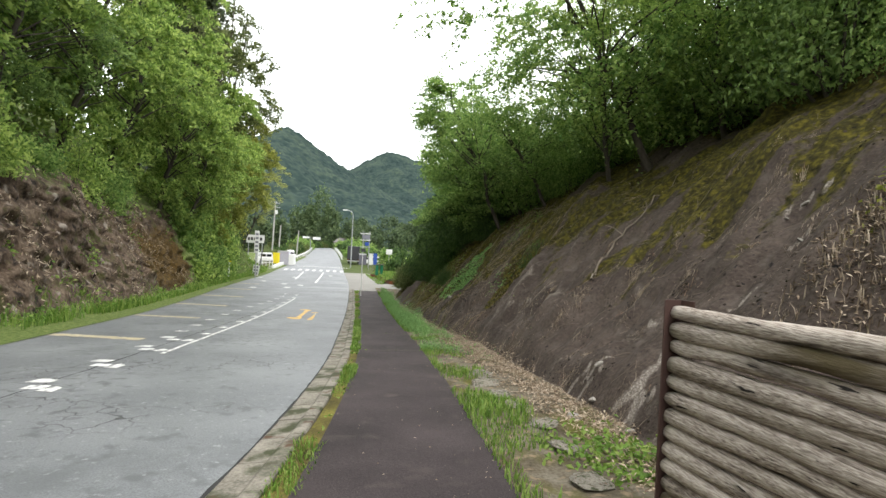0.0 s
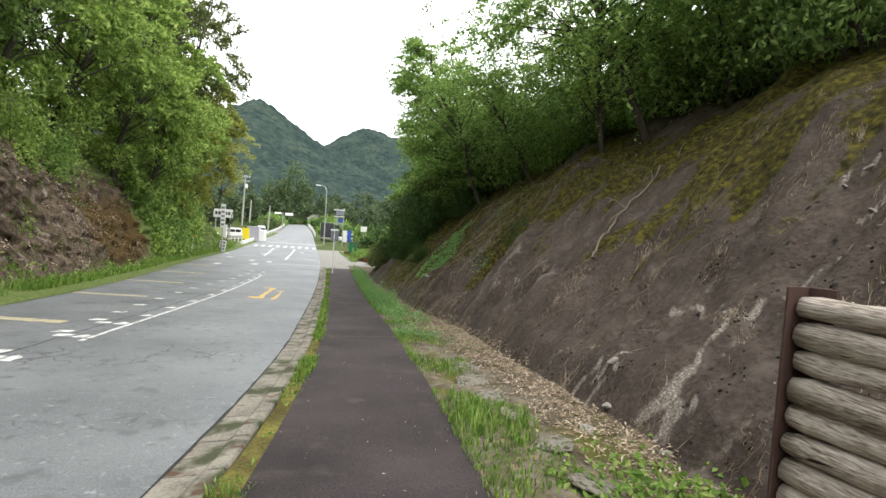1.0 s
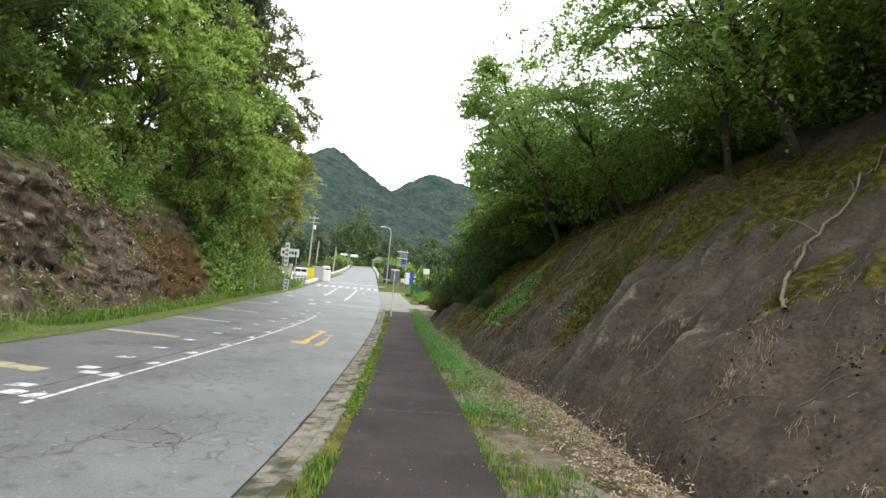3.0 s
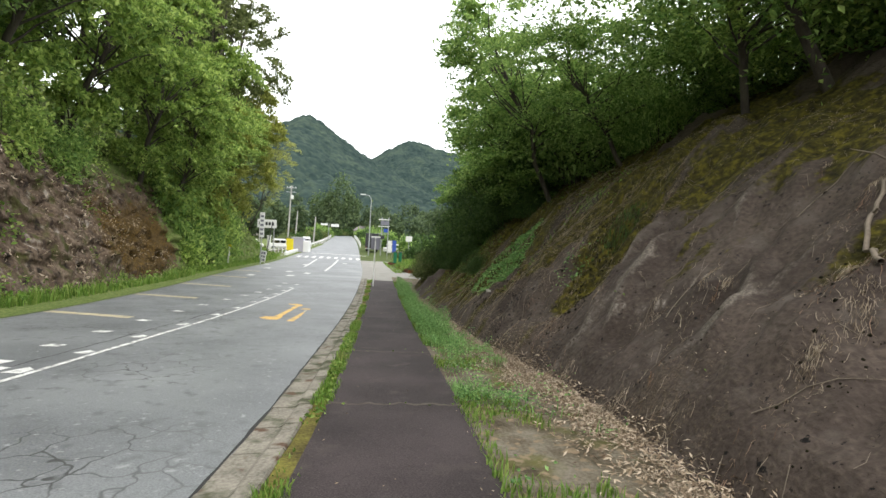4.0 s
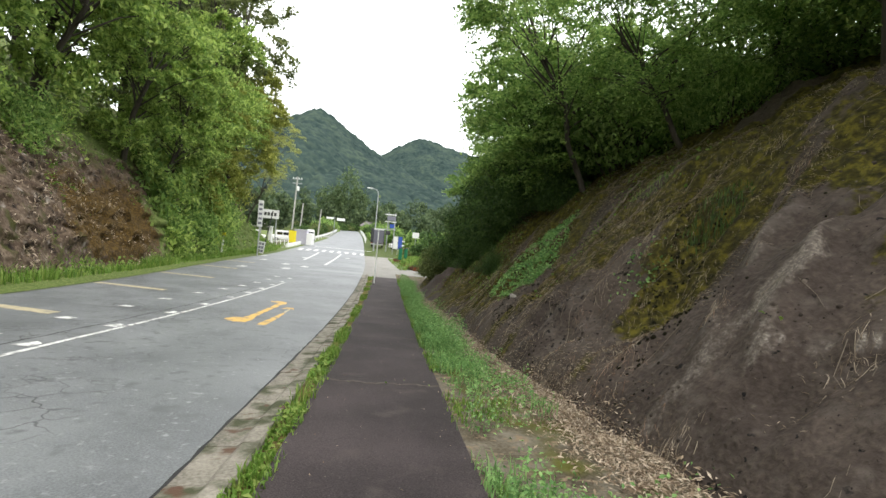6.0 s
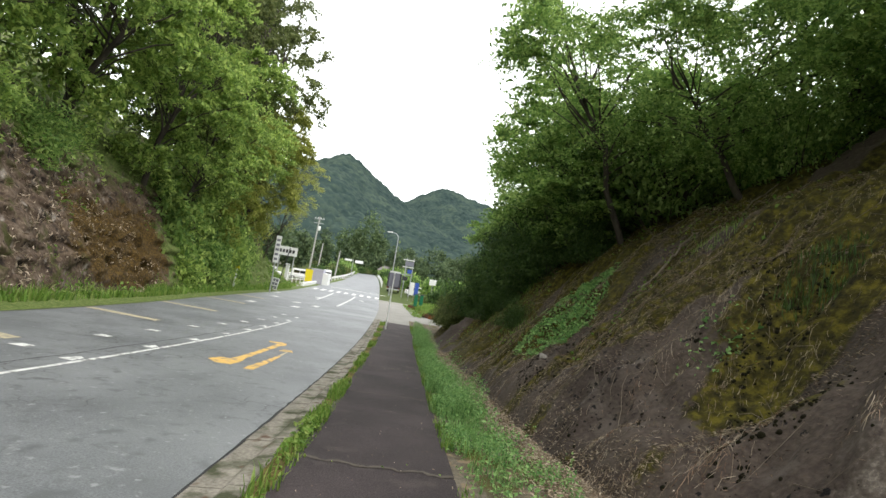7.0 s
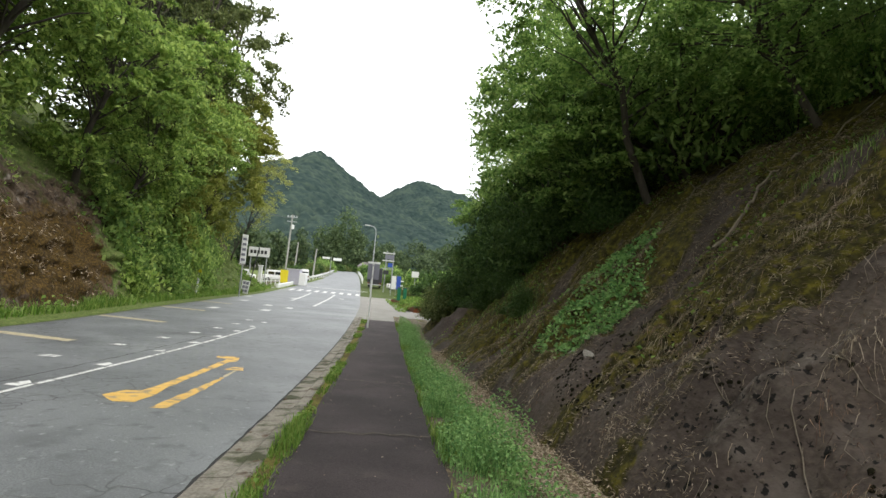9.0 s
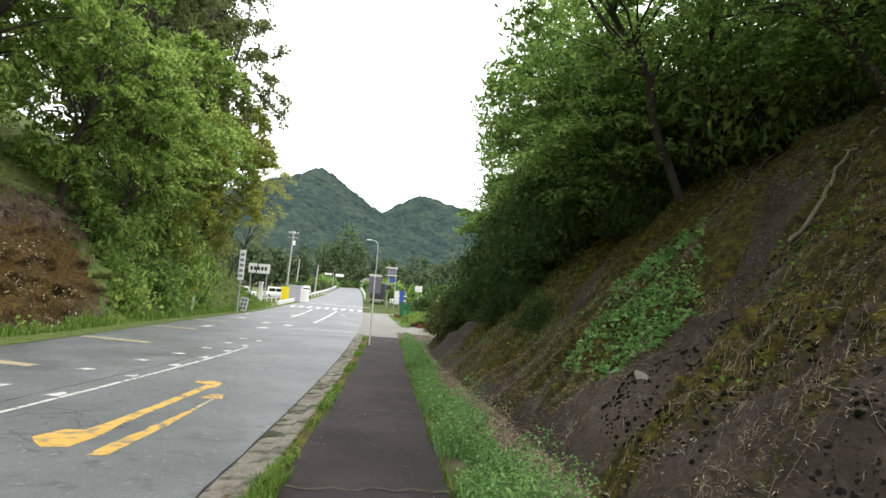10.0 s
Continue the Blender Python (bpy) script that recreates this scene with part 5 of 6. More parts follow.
for _ in range(420):
    y = r2.uniform(3, 25)
    x = float(toe_r(y)) + r2.uniform(-0.3, 4.2) ** 1.0
    a, ln = r2.uniform(0, 6.28), r2.uniform(0.1, 0.4)
    q = [(x, y), (x + math.cos(a) * ln * 0.5, y + math.sin(a) * ln * 0.5), (x + math.cos(a + 0.4) * ln, y + math.sin(a + 0.4) * ln)]
    tw.append(([Vector((u, v, float(ground_z(np.float64(u), np.float64(v))) + 0.02)) for u, v in q], [0.003, 0.0025, 0.0012]))
tagged(new("twigs", tubes_mesh("twigs", tw, M_STICK, 4)), "scattered dry twigs on the bank", "twigs", kind="stuff")


def stone(x, y, size, label="pale stone lying on the bank", flat=0.6, material=None, turn=None):
    bm = bmesh.new()
    bmesh.ops.create_icosphere(bm, subdivisions=2, radius=1)
    s = r2.uniform(0, 50)
    for v in bm.verts:
        v.co *= 1 + 0.35 * noise.noise(v.co * 1.3 + Vector((s, 0, 0))) + 0.12 * noise.noise(v.co * 3.1 + Vector((0, s, 0)))
    ob = tagged(part("stone", (bm, material or M_STONE)), label, "stone", "stones on the bank")
    z = float(ground_z(np.float64(x), np.float64(y)))
    ob.matrix_basis = Matrix.LocRotScale((x, y, z + size * 0.12), Euler((r2.uniform(-0.3, 0.3), -0.6 if x > float(toe_r(y)) + 0.1 else 0, turn if turn is not None else r2.uniform(0, 6))), (size * r2.uniform(0.9, 1.7), size, size * flat))
    return ob


for x, y, s in ((2.84, 4.6, 0.05), (2.92, 5.6, 0.05), (3.13, 5.9, 0.05), (5.5, 5.3, 0.04), (5.34, 5.4, 0.035), (4.95, 4.8, 0.03), (2.5, 5.2, 0.08), (3.5, 18.4, 0.09), (3.3, 17.4, 0.07), (4.0, 17.4, 0.05)):
    stone(x, y, s, flat=0.45)
for j in range(7):
    y = 3.4 + 0.7 * j
    stone(1.8 + 0.1 * math.sin(j) + 0.04 * j, y, 0.16, "grey flat stone sunk in the verge", 0.12, M_CONC)
for j in range(60):
    y = r2.uniform(9, 32)
    x = float(left_x(y)) - 1.0 - r2.uniform(0, 0.25)
    ob = stone(x, y, r2.uniform(0.08, 0.3), "rough brown stone at the foot of the cutting", 0.7, M_CLIFF)
    ob["group"] = "stones by the cutting"
    ob.location.z = float(prof(y)) + 0.15

# ---- round cushions of dark moss ----
def cushions(name, label, n, x0, x1, y0, y1, keep, small, large, material):
    """Little uneven domes of moss on the bank."""
    x, y, _ = strewn(n, lambda y: x0 + 0 * y, lambda y: x1 + 0 * y, y0, y1, keep, 1.0)
    m = len(x)
    e = 0.05
    z = ground_z(x, y)
    N = np.stack([-(ground_z(x + e, y) - z) / e, -(ground_z(x, y + e) - z) / e, np.ones(m)], 1)
    N /= np.linalg.norm(N, axis=1)[:, None]
    T = np.cross(N, (0, 1.0, 0))
    T /= np.linalg.norm(T, axis=1)[:, None]
    B = np.cross(N, T)
    r = (small + (large - small) * nr.rand(m) ** 2.5)[:, None]
    c = np.stack([x, y, z], 1)
    rim = [c + (T * math.cos(a) + B * math.sin(a)) * r * nr.uniform(0.7, 1.2, (m, 1)) - N * 0.006 for a in np.arange(7) * 2 * math.pi / 7]
    mid = [c + (T * math.cos(a) + B * math.sin(a)) * r * nr.uniform(0.4, 0.65, (m, 1)) + N * r * 0.35 for a in np.arange(7) * 2 * math.pi / 7]
    V = np.stack(rim + mid + [c + N * r * 0.45], 1).reshape(-1, 3)
    i = np.arange(m)[:, None] * 15
    F = []
    for k in range(7):
        q = (k + 1) % 7
        F += [i + [k, q, 7 + q], i + [k, 7 + q, 7 + k], i + [7 + k, 7 + q, 14]]
    return tagged(new(name, mesh_of(name, V, np.concatenate(F), material)), label, "moss", kind="stuff")


cushions("moss_cushions", "small round cushions of blackish moss on the bank", 6000, 2.8, 5.2, 12.3, 17.5, lambda x, y: np.clip(0.12 + 3.4 * fbm(x * 1.6 + 8, y * 1.6, 3) - 0.35 * np.abs(x - 3.5), 0, 1), 0.01, 0.034, M_CUSHION)
cushions("moss_cushions", "few dark moss specks on the bare bank", 5200, 2.9, 6.4, 3.0, 12.3, lambda x, y: np.clip(3.4 * fbm(x * 1.4 + 18, y * 1.6, 3) - 0.45, 0, 1), 0.006, 0.022, M_CUSHION)


for cx, cy_, r_ in ((3.78, 5.06, 0.13), (4.58, 7.58, 0.22), (4.14, 7.6, 0.14), (4.75, 6.0, 0.16), (4.35, 6.05, 0.1), (3.15, 5.7, 0.12), (3.1, 7.0, 0.2), (5.2, 7.2, 0.2)):
    cushions("earth_clods", "small heap of dark crumbs caught on the bank", 150, cx - r_ * 2, cx + r_ * 2, cy_ - r_ * 2, cy_ + r_ * 2, clump(cx, cy_, r_, r_), 0.008, 0.022, M_CUSHION)
cushions("earth_clods", "crumbled brown clods lying all over the bank", 9000, 2.7, 7.0, 3.0, 24, lambda x, y: np.clip(-0.15 + 3.2 * fbm(x * 0.9 + 70, y * 1.1 + 3, 3), 0, 1) * (x > toe_r(y) - 0.1), 0.006, 0.032, M_CLOD)


# ---- hanging dry grass on the cutting ----
n = 9000
dy_, ds_ = nr.uniform(6, 34, n), nr.uniform(0.08, 0.42, n)
hx = left_x(dy_) - 0.9 - np.interp(ds_, [0.08, 0.4, 0.55], [0, 2.2, 4.0]) + cliff_out(dy_, ds_) + 0.06
hz = prof(dy_) + np.interp(ds_, [0.08, 0.4, 0.55], [0.15, 4.8, 6.5]) + 0.3 * fbm(dy_ * 0.8 + 40, ds_ * 14, 3)
ok = fbm(dy_ * 0.6 + 20, ds_ * 9, 3) + 0.25 > nr.rand(n) * 0.7
tagged(new("dry_grass", leaves_mesh("dry_grass", np.stack([hx, dy_, hz], 1)[ok], 0.12, M_LITTER, nr, up=0.0, wide=0.05, droop=0.6)), "dry grass hanging on the rock cutting", "grass", kind="stuff")
clover("cutting_weeds", "green weeds growing on the rock cutting", 9000, lambda y: left_x(y) - 1.2, lambda y: left_x(y) - 3.2, 8, 34, lambda x, y: np.clip(2.2 * fbm(x * 0.8 + 3, y * 0.6, 3) - 0.2, 0, 1), 0.13, 0.25, lambda x, y: prof(y) + 0.15 + (left_x(y) - 0.9 - x) * 2.1, M_GRASS)

clover("slope_weeds", "bright grass and weeds on the slope by the signs", 15000, lambda y: left_x(y) - 0.6, lambda y: left_x(y) - 5.5, 44, 68, lambda x, y: np.clip(0.9 + fbm(x, y, 2), 0, 1), 0.22, 0.3, lambda x, y: prof(y) + np.interp(left_x(y) - 0.9 - x, [-1.4, 0, 2.2, 4, 40], [0, 0.15, 4.8, 6.5, 26]) * (1 - 0.97 * np.clip((y - 54) / 14, 0, 1)), M_GRASS)
olive = bush("olive_bush", "olive-green bush beside the end of the footpath", 97, 1.3, 2.2, 0.13, 6000, M_LEAF_OLIVE)
for j, (x, y, s) in enumerate(((3.3, 31.6, 0.75), (3.2, 33.6, 0.85), (3.9, 35.6, 1.0), (4.7, 34.0, 1.2), (5.2, 37.6, 1.1))):
    put(olive, j == 0, x, y, float(bank_at(x, y)) - 0.2, 70 * j, s)

# ---- junction on the right ----
M_PALE = mat("pale_concrete", [(0.19, 0.18, 0.16), (0.27, 0.26, 0.235)], scale=1.0, fine=20, rough=0.85, bump=0.2, depth=0.005)
M_REDEARTH = mat("red_brown_earth", [(0.12, 0.035, 0.015), (0.22, 0.07, 0.03)], scale=3, fine=20, rough=0.95, bump=0.6, depth=0.03)
M_GREENPAINT = mat("green_paint", [(0.01, 0.13, 0.06), (0.015, 0.17, 0.08)], rough=0.5, bump=0)
M_DARK = mat("dark_grey_paint", [(0.03, 0.03, 0.035), (0.05, 0.05, 0.055)], rough=0.5, bump=0)
M_SIGNBACK = mat("grey_sign_back", [(0.16, 0.16, 0.2), (0.22, 0.22, 0.26)], rough=0.55, bump=0)
M_BLUE = mat("blue_sign_paint", [(0.03, 0.07, 0.35), (0.04, 0.1, 0.42)], rough=0.5, bump=0)
M_YPAINT = mat("yellow_sign_paint", [(0.75, 0.6, 0.02), (0.85, 0.7, 0.04)], rough=0.5, bump=0)
M_LILAC = mat("lilac_grey_metal", [(0.36, 0.35, 0.42), (0.44, 0.43, 0.5)], rough=0.5, bump=0)
M_GLASS = mat("dark_glass", [(0.01, 0.012, 0.015), (0.02, 0.022, 0.025)], rough=0.1, bump=0, spec=0.6)
M_TYRE = mat("tyre_rubber", [(0.012, 0.012, 0.012), (0.025, 0.025, 0.025)], rough=0.9, bump=0)
M_ROOF = mat("grey_roof_tiles", [(0.14, 0.13, 0.13), (0.22, 0.2, 0.19)], scale=2, rough=0.7, bump=0.2)
M_WALLPAINT = mat("cream_render", [(0.5, 0.47, 0.42), (0.62, 0.58, 0.52)], scale=1, rough=0.9, bump=0.1)
tagged(new("road_side", strip("road_side", lambda y: kerb_x(y) - 0.02, lambda y: 16 + 0 * y, 36.2, 47.2, 0.5, 20, 0.012, M_PALE)), "pale concrete side road joining from the bank", "road", kind="structure")
island = tagged(new("pavement_island", strip("pavement_island", lambda y: kerb_x(y), lambda y: kerb_x(y) + 3.4, 46.2, 66, 0.5, 8, 0.03, M_PALE)), "pale concrete pavement at the junction corner", "pavement", kind="structure")
grass_band("corner_grass", "mown grass at the junction corner", 9000, lambda y: kerb_x(y) + 2.6, lambda y: 9 + 0 * y, 46, 64, lambda x, y: np.ones(len(x)), 0.16, M_GRASS, lambda x, y: prof(y) + 0.5 * np.clip((x - kerb_x(y) - 3.2) * 2, 0, 1), 0.05)
bed = tagged(new("flower_bed"), "raised grassy bed with a red-brown earth edge", "flower bed")
ys = np.linspace(46.6, 60, 28)
edge = 2.9 - 0.0085 * (ys - 46.6) ** 2
V, F = [], []
for x, y in zip(edge, ys):
    z = float(prof(y))
    V += [(x, y, z - 0.05), (x + 0.12, y, z + 0.38), (x + 0.35, y, z + 0.48), (x + 9, y, z + 0.6), (x + 9, y, z - 0.05)]
for i in range(len(ys) - 1):
    for k in range(4):
        F.append((5 * i + k, 5 * i + 5 + k, 5 * i + 6 + k, 5 * i + 1 + k))
part("soil", mesh_of("soil", V, F, M_GRASSY), bed)
V2 = [(2.86 + 9 * u, 46.55, float(prof(46.55)) + h) for u in np.linspace(0, 1, 20) for h in (-0.05, 0.3 + 0.12 * math.sin(u * 40) * 0.3)]
part("earth_edge", mesh_of("earth_edge", V2, [(2 * i, 2 * i + 2, 2 * i + 3, 2 * i + 1) for i in range(19)], M_REDEARTH), bed, "bare red-brown earth edge")
V3 = [(x - 0.02, y, float(prof(y)) + h) for x, y in zip(edge, ys) for h in (-0.05, 0.36)]
part("earth_edge", mesh_of("earth_edge", V3, [(2 * i, 2 * i + 1, 2 * i + 3, 2 * i + 2) for i in range(27)], M_REDEARTH), bed, "bare red-brown earth edge")


def pole(name, label, category, x, y, height, r0, r1, material, z=None, lean=(0, 0), sides=12):
    """A tapering pole under an Empty at its base."""
    z = float(prof(y)) if z is None else z
    thing = tagged(new(name), label, category)
    thing.location = (x, y, z)
    path = [(lean[0] * k, lean[1] * k, -0.3 + (height + 0.3) * k) for k in (0, 0.5, 1)]
    V, F = tube(path, [r0, (r0 + r1) / 2, r1], sides)
    bm = bmesh.new()
    vs = [bm.verts.new(v) for v in V]
    for q in F:
        bm.faces.new([vs[i] for i in q])
    bm.faces.new(vs[-sides:])
    bmesh.ops.recalc_face_normals(bm, faces=bm.faces)
    part("pole", (bm, material), thing)
    return thing


# slender sign pole at the end of the footpath
sp = pole("sign_pole", "slim pale pole with a grey sign board seen from behind", "sign", 0.16, 32.0, 2.75, 0.03, 0.03, M_PAINT)
part("sign_board", box(-0.22, 0.04, 2.05, 0.26, 0.06, 2.75, M_SIGNBACK, 0.004), sp)
part("sign_edge", box(-0.23, 0.035, 2.7, 0.27, 0.065, 2.78, M_PAINT, 0.004), sp, "white upper edge")
part("clamp", box(-0.05, -0.04, 2.15, 0.05, 0.04, 2.21, M_GALV, 0.004), sp)
part("clamp", box(-0.05, -0.04, 2.6, 0.05, 0.04, 2.66, M_GALV, 0.004), sp)

# street lamps
for x, y, h in ((-1.5, 84, 9.4),):
    lamp = pole("street_lamp", "tall grey street lamp with a curved arm", "street lamp", x, y, h - 0.9, 0.11, 0.06, M_GALV)
    arm = [(0, 0, h - 0.9), (-0.08, 0, h - 0.4), (-0.4, 0, h - 0.05), (-1.0, 0, h + 0.05)]
    part("arm", tubes_mesh("arm", [(arm, [0.06, 0.055, 0.05, 0.045])], M_GALV, 8), lamp)
    part("lamp_head", box(-1.75, -0.14, h - 0.02, -0.95, 0.14, h + 0.13, M_PAINT, 0.04), lamp, "white lamp head")

# information sign with two posts
info = tagged(new("information_sign"), "tall sign frame with small boards on two grey posts", "sign")
info.location = (0.7, 85, float(prof(85)))
for x in (-0.3, 0.75):
    part("post", tubes_mesh("post", [([(x, 0, -0.3), (x, 0, 2.5), (x, 0, 6.0)], [0.08, 0.08, 0.07])], M_GALV, 8), info)
for z0, z1, m in ((5.6, 5.75, M_PAINT), (4.5, 4.62, M_PAINT), (3.3, 3.42, M_GALV)):
    part("rail", box(-0.85, -0.05, z0, 0.95, 0.05, z1, m, 0.01), info)
part("sign_board", box(-0.5, -0.08, 4.75, 0.85, -0.05, 5.45, M_SIGNBACK, 0.01), info)
part("sign_board", box(0.0, -0.1, 3.6, 0.7, -0.06, 4.2, M_BLUE, 0.01), info, "blue board")
part("sign_board", box(-0.6, -0.1, 2.5, 0.2, -0.06, 3.1, M_DARK, 0.01), info, "dark board")

for x, y, m, w in ((2.0, 57, M_GREENPAINT, 0.17), (2.55, 57.3, M_GREENPAINT, 0.17)):
    b = tagged(new("bin"), "slim dark green post box on the grass corner", "bin", "green bins")
    b.location = (x, y, float(prof(y)) + 0.42)
    part("body", box(-w, -0.17, 0, w, 0.17, 1.15, m, 0.03), b)
    part("lid", box(-w - 0.03, -0.2, 1.15, w + 0.03, 0.2, 1.22, M_DARK, 0.03), b)
for x, y, c in ((1.4, 78, M_PAINT), (2.1, 79, M_BLUE)):
    fl = pole("banner", "upright cloth banner on a thin pole", "banner", x, y, 2.6, 0.025, 0.02, M_GALV)
    part("cloth", box(0.03, -0.01, 0.7, 0.6, 0.01, 2.5, c, 0.004), fl)
wb = pole("notice_board", "small white notice board above the hedge", "sign", 4.3, 74, 3.3, 0.05, 0.04, M_GALV)
part("board", box(-0.45, -0.06, 2.6, 0.45, -0.02, 3.35, M_PAINT, 0.01), wb)

# utility poles
for x, y, h, arms in ((-17.3, 101, 11.2, 2), (-17.8, 112, 6.6, 0), (-13.2, 106, 5.6, 0)):
    up = pole("utility_pole", "grey concrete utility pole", "utility pole", x, y, h, 0.17, 0.11, M_POLE, lean=(0.25, 0))
    for k in range(arms):
        part("crossarm", box(-0.65, -0.05, h - 0.5 - 0.8 * k, 1.15, 0.05, h - 0.38 - 0.8 * k, M_GALV, 0.01), up)
    if arms:
        for dx in (-0.5, 0.0, 0.5, 1.0):
            part("insulator", box(dx - 0.06, -0.06, h - 0.38, dx + 0.06, 0.06, h - 0.15, M_PAINT, 0.02), up)
        part("transformer", box(0.3, -0.22, h - 2.6, 0.7, 0.22, h - 1.8, M_PAINT, 0.05), up)
wires = []
for a, b in (((-17.3, 101, 8.4), (-30, 150, 9.0)), ((-17.3, 101, 8.4), (-26, 70, 8.6))):
    for o in (-0.5, 0.5, 1.0):
        p0, p1 = Vector(a) + Vector((o, 0, 0)), Vector(b) + Vector((o, 0, 0))
        wires.append(([p0.lerp(p1, k / 8) - Vector((0, 0, 0.5 * math.sin(math.pi * k / 8))) for k in range(9)], [0.012] * 9))
tagged(new("overhead_wire", tubes_mesh("overhead_wire", wires, M_DARK, 4)), "thin dark overhead wires", "wire", kind="stuff")
tsign = pole("direction_sign", "grey post with two white direction boards", "sign", -12.6, 128, 4.3, 0.08, 0.07, M_GALV)
part("board", box(-2.0, -0.05, 3.75, -0.3, 0.0, 4.2, M_PAINT, 0.01), tsign)
part("board", box(0.5, -0.05, 3.5, 2.4, 0.0, 4.15, M_PAINT, 0.01), tsign)

# signs and markers by the cutting
ts = pole("tall_sign", "tall narrow white sign board on the grassy bank", "sign", -9.6, 48, 4.3, 0.05, 0.05, M_GALV)
part("board", box(-0.2, -0.06, 2.4, 0.2, -0.02, 4.5, M_PAINT, 0.01), ts)
for k in range(5):
    part("letter_bar", box(-0.13, -0.072, 2.6 + 0.37 * k, 0.13, -0.064, 2.78 + 0.37 * k, M_SIGNBACK, 0.002), ts)
ws = tagged(new("board_sign"), "white board sign with dark bars on two posts", "sign")
ws.location = (-14.4, 71, float(prof(71)))
for x in (-0.9, 0.9):
    part("post", tubes_mesh("post", [([(x, 0, -0.3), (x, 0, 4.4)], [0.07, 0.06])], M_GALV, 8), ws)
part("board", box(-1.2, -0.1, 3.4, 1.2, -0.05, 4.5, M_PAINT, 0.01), ws)
for k in range(5):
    part("letter_bar", box(-1.0 + 0.4 * k, -0.115, 3.75, -0.72 + 0.4 * k, -0.105, 4.15, M_DARK, 0.002), ws)
mk = tagged(new("marker_panel"), "small pale lattice marker panel at the roadside", "sign")
mk.location = (-10.55, 52.5, float(prof(53)))
mk.rotation_euler = (0, 0.12, 0)
part("panel", box(-0.3, -0.03, 0.1, 0.3, 0.03, 1.15, M_PAINT, 0.01), mk)
for k in range(3):
    for j in range(2):
        part("recess", box(-0.22 + 0.24 * j, -0.036, 0.2 + 0.32 * k, -0.02 + 0.24 * j, -0.031, 0.42 + 0.32 * k, M_SIGNBACK), mk)
part("post", tubes_mesh("post", [([(0.2, 0.1, -0.3), (0.3, 0.1, 2.4), (0.35, 0.1, 4.0)], [0.045, 0.04, 0.04])], M_DARK, 8), mk)
for y in (43.4,):
    x = float(left_x(y)) - 0.7
    dl = pole("delineator_post", "white road delineator with a round reflector", "road post", x, y, 1.25, 0.06, 0.06, M_PAINT, float(prof(y)) + 0.3, (0.08, 0))
    bm = bmesh.new()
    bmesh.ops.create_cone(bm, cap_ends=True, segments=16, radius1=0.13, radius2=0.13, depth=0.06, matrix=Matrix.Translation((0.09, 0, 1.34)) @ Matrix.Rotation(math.pi / 2, 4, "X"))
    part("reflector", (bm, M_YPAINT), dl, "round reflector")

# forecourt on the left
tagged(new("pavement_forecourt", strip("pavement_forecourt", lambda y: left_x(y) - 17, lambda y: left_x(y) - 0.02, 66, 118, 1.0, 16, 0.02, M_PALE)), "pale forecourt beside the road", "pavement", kind="structure")
wall = tagged(new("low_wall"), "low white concrete barrier at the forecourt edge", "barrier")
for k in range(7):
    y = 70 + 2.0 * k
    bm = bmesh.new()
    x = float(left_x(y)) - 0.35
    box_bm(bm, x - 0.15, y, float(prof(y)) - 0.1, x + 0.15, y + 1.96, float(prof(y)) + 0.45, 0.03)
    part("barrier_block", (bm, M_PAINT), wall)
ys_ = pole("yellow_sign", "bright yellow sign board by the forecourt", "sign", -12.5, 77, 1.0, 0.04, 0.04, M_GALV)
part("board", box(-0.5, -0.05, 0.35, 0.5, 0.0, 2.0, M_YPAINT, 0.02), ys_)
bx = tagged(new("storage_box"), "lilac-grey metal storage box with a white end", "box")
bx.location = (-11.9, 81, float(prof(80)))
part("body", box(-1.0, -0.8, 0, 0.75, 1.2, 2.1, M_LILAC, 0.04), bx)
part("end_panel", box(0.75, -0.8, 0, 1.6, 1.2, 1.7, M_PAINT, 0.04), bx)
part("lid", box(-1.05, -0.85, 2.1, 0.8, 1.25, 2.17, M_GALV, 0.02), bx)
gate = tagged(new("gate_pillar"), "white gate pillar beside the forecourt", "pillar")
gate.location = (-14.3, 72, float(prof(72)))
part("shaft", box(-0.2, -0.2, 0, 0.2, 0.2, 2.3, M_PAINT, 0.03), gate)
part("cap", box(-0.27, -0.27, 2.3, 0.27, 0.27, 2.42, M_PAINT, 0.03), gate)

rail = tagged(new("white_fence"), "white tubular fence beside the forecourt", "fence")
for k in range(5):
    x, y = -14.1 + 0.32 * k, 72.5 + 0.9 * k
    part("post", tubes_mesh("post", [([(x, y, float(prof(y)) - 0.2), (x, y, float(prof(y)) + 1.1)], [0.05, 0.05])], M_PAINT, 8), rail)
for h in (0.55, 1.05):
    part("bar", tubes_mesh("bar", [([(-14.1, 72.5, float(prof(72.5)) + h), (-12.82, 76.1, float(prof(76.1)) + h)], [0.04, 0.04])], M_PAINT, 8), rail)


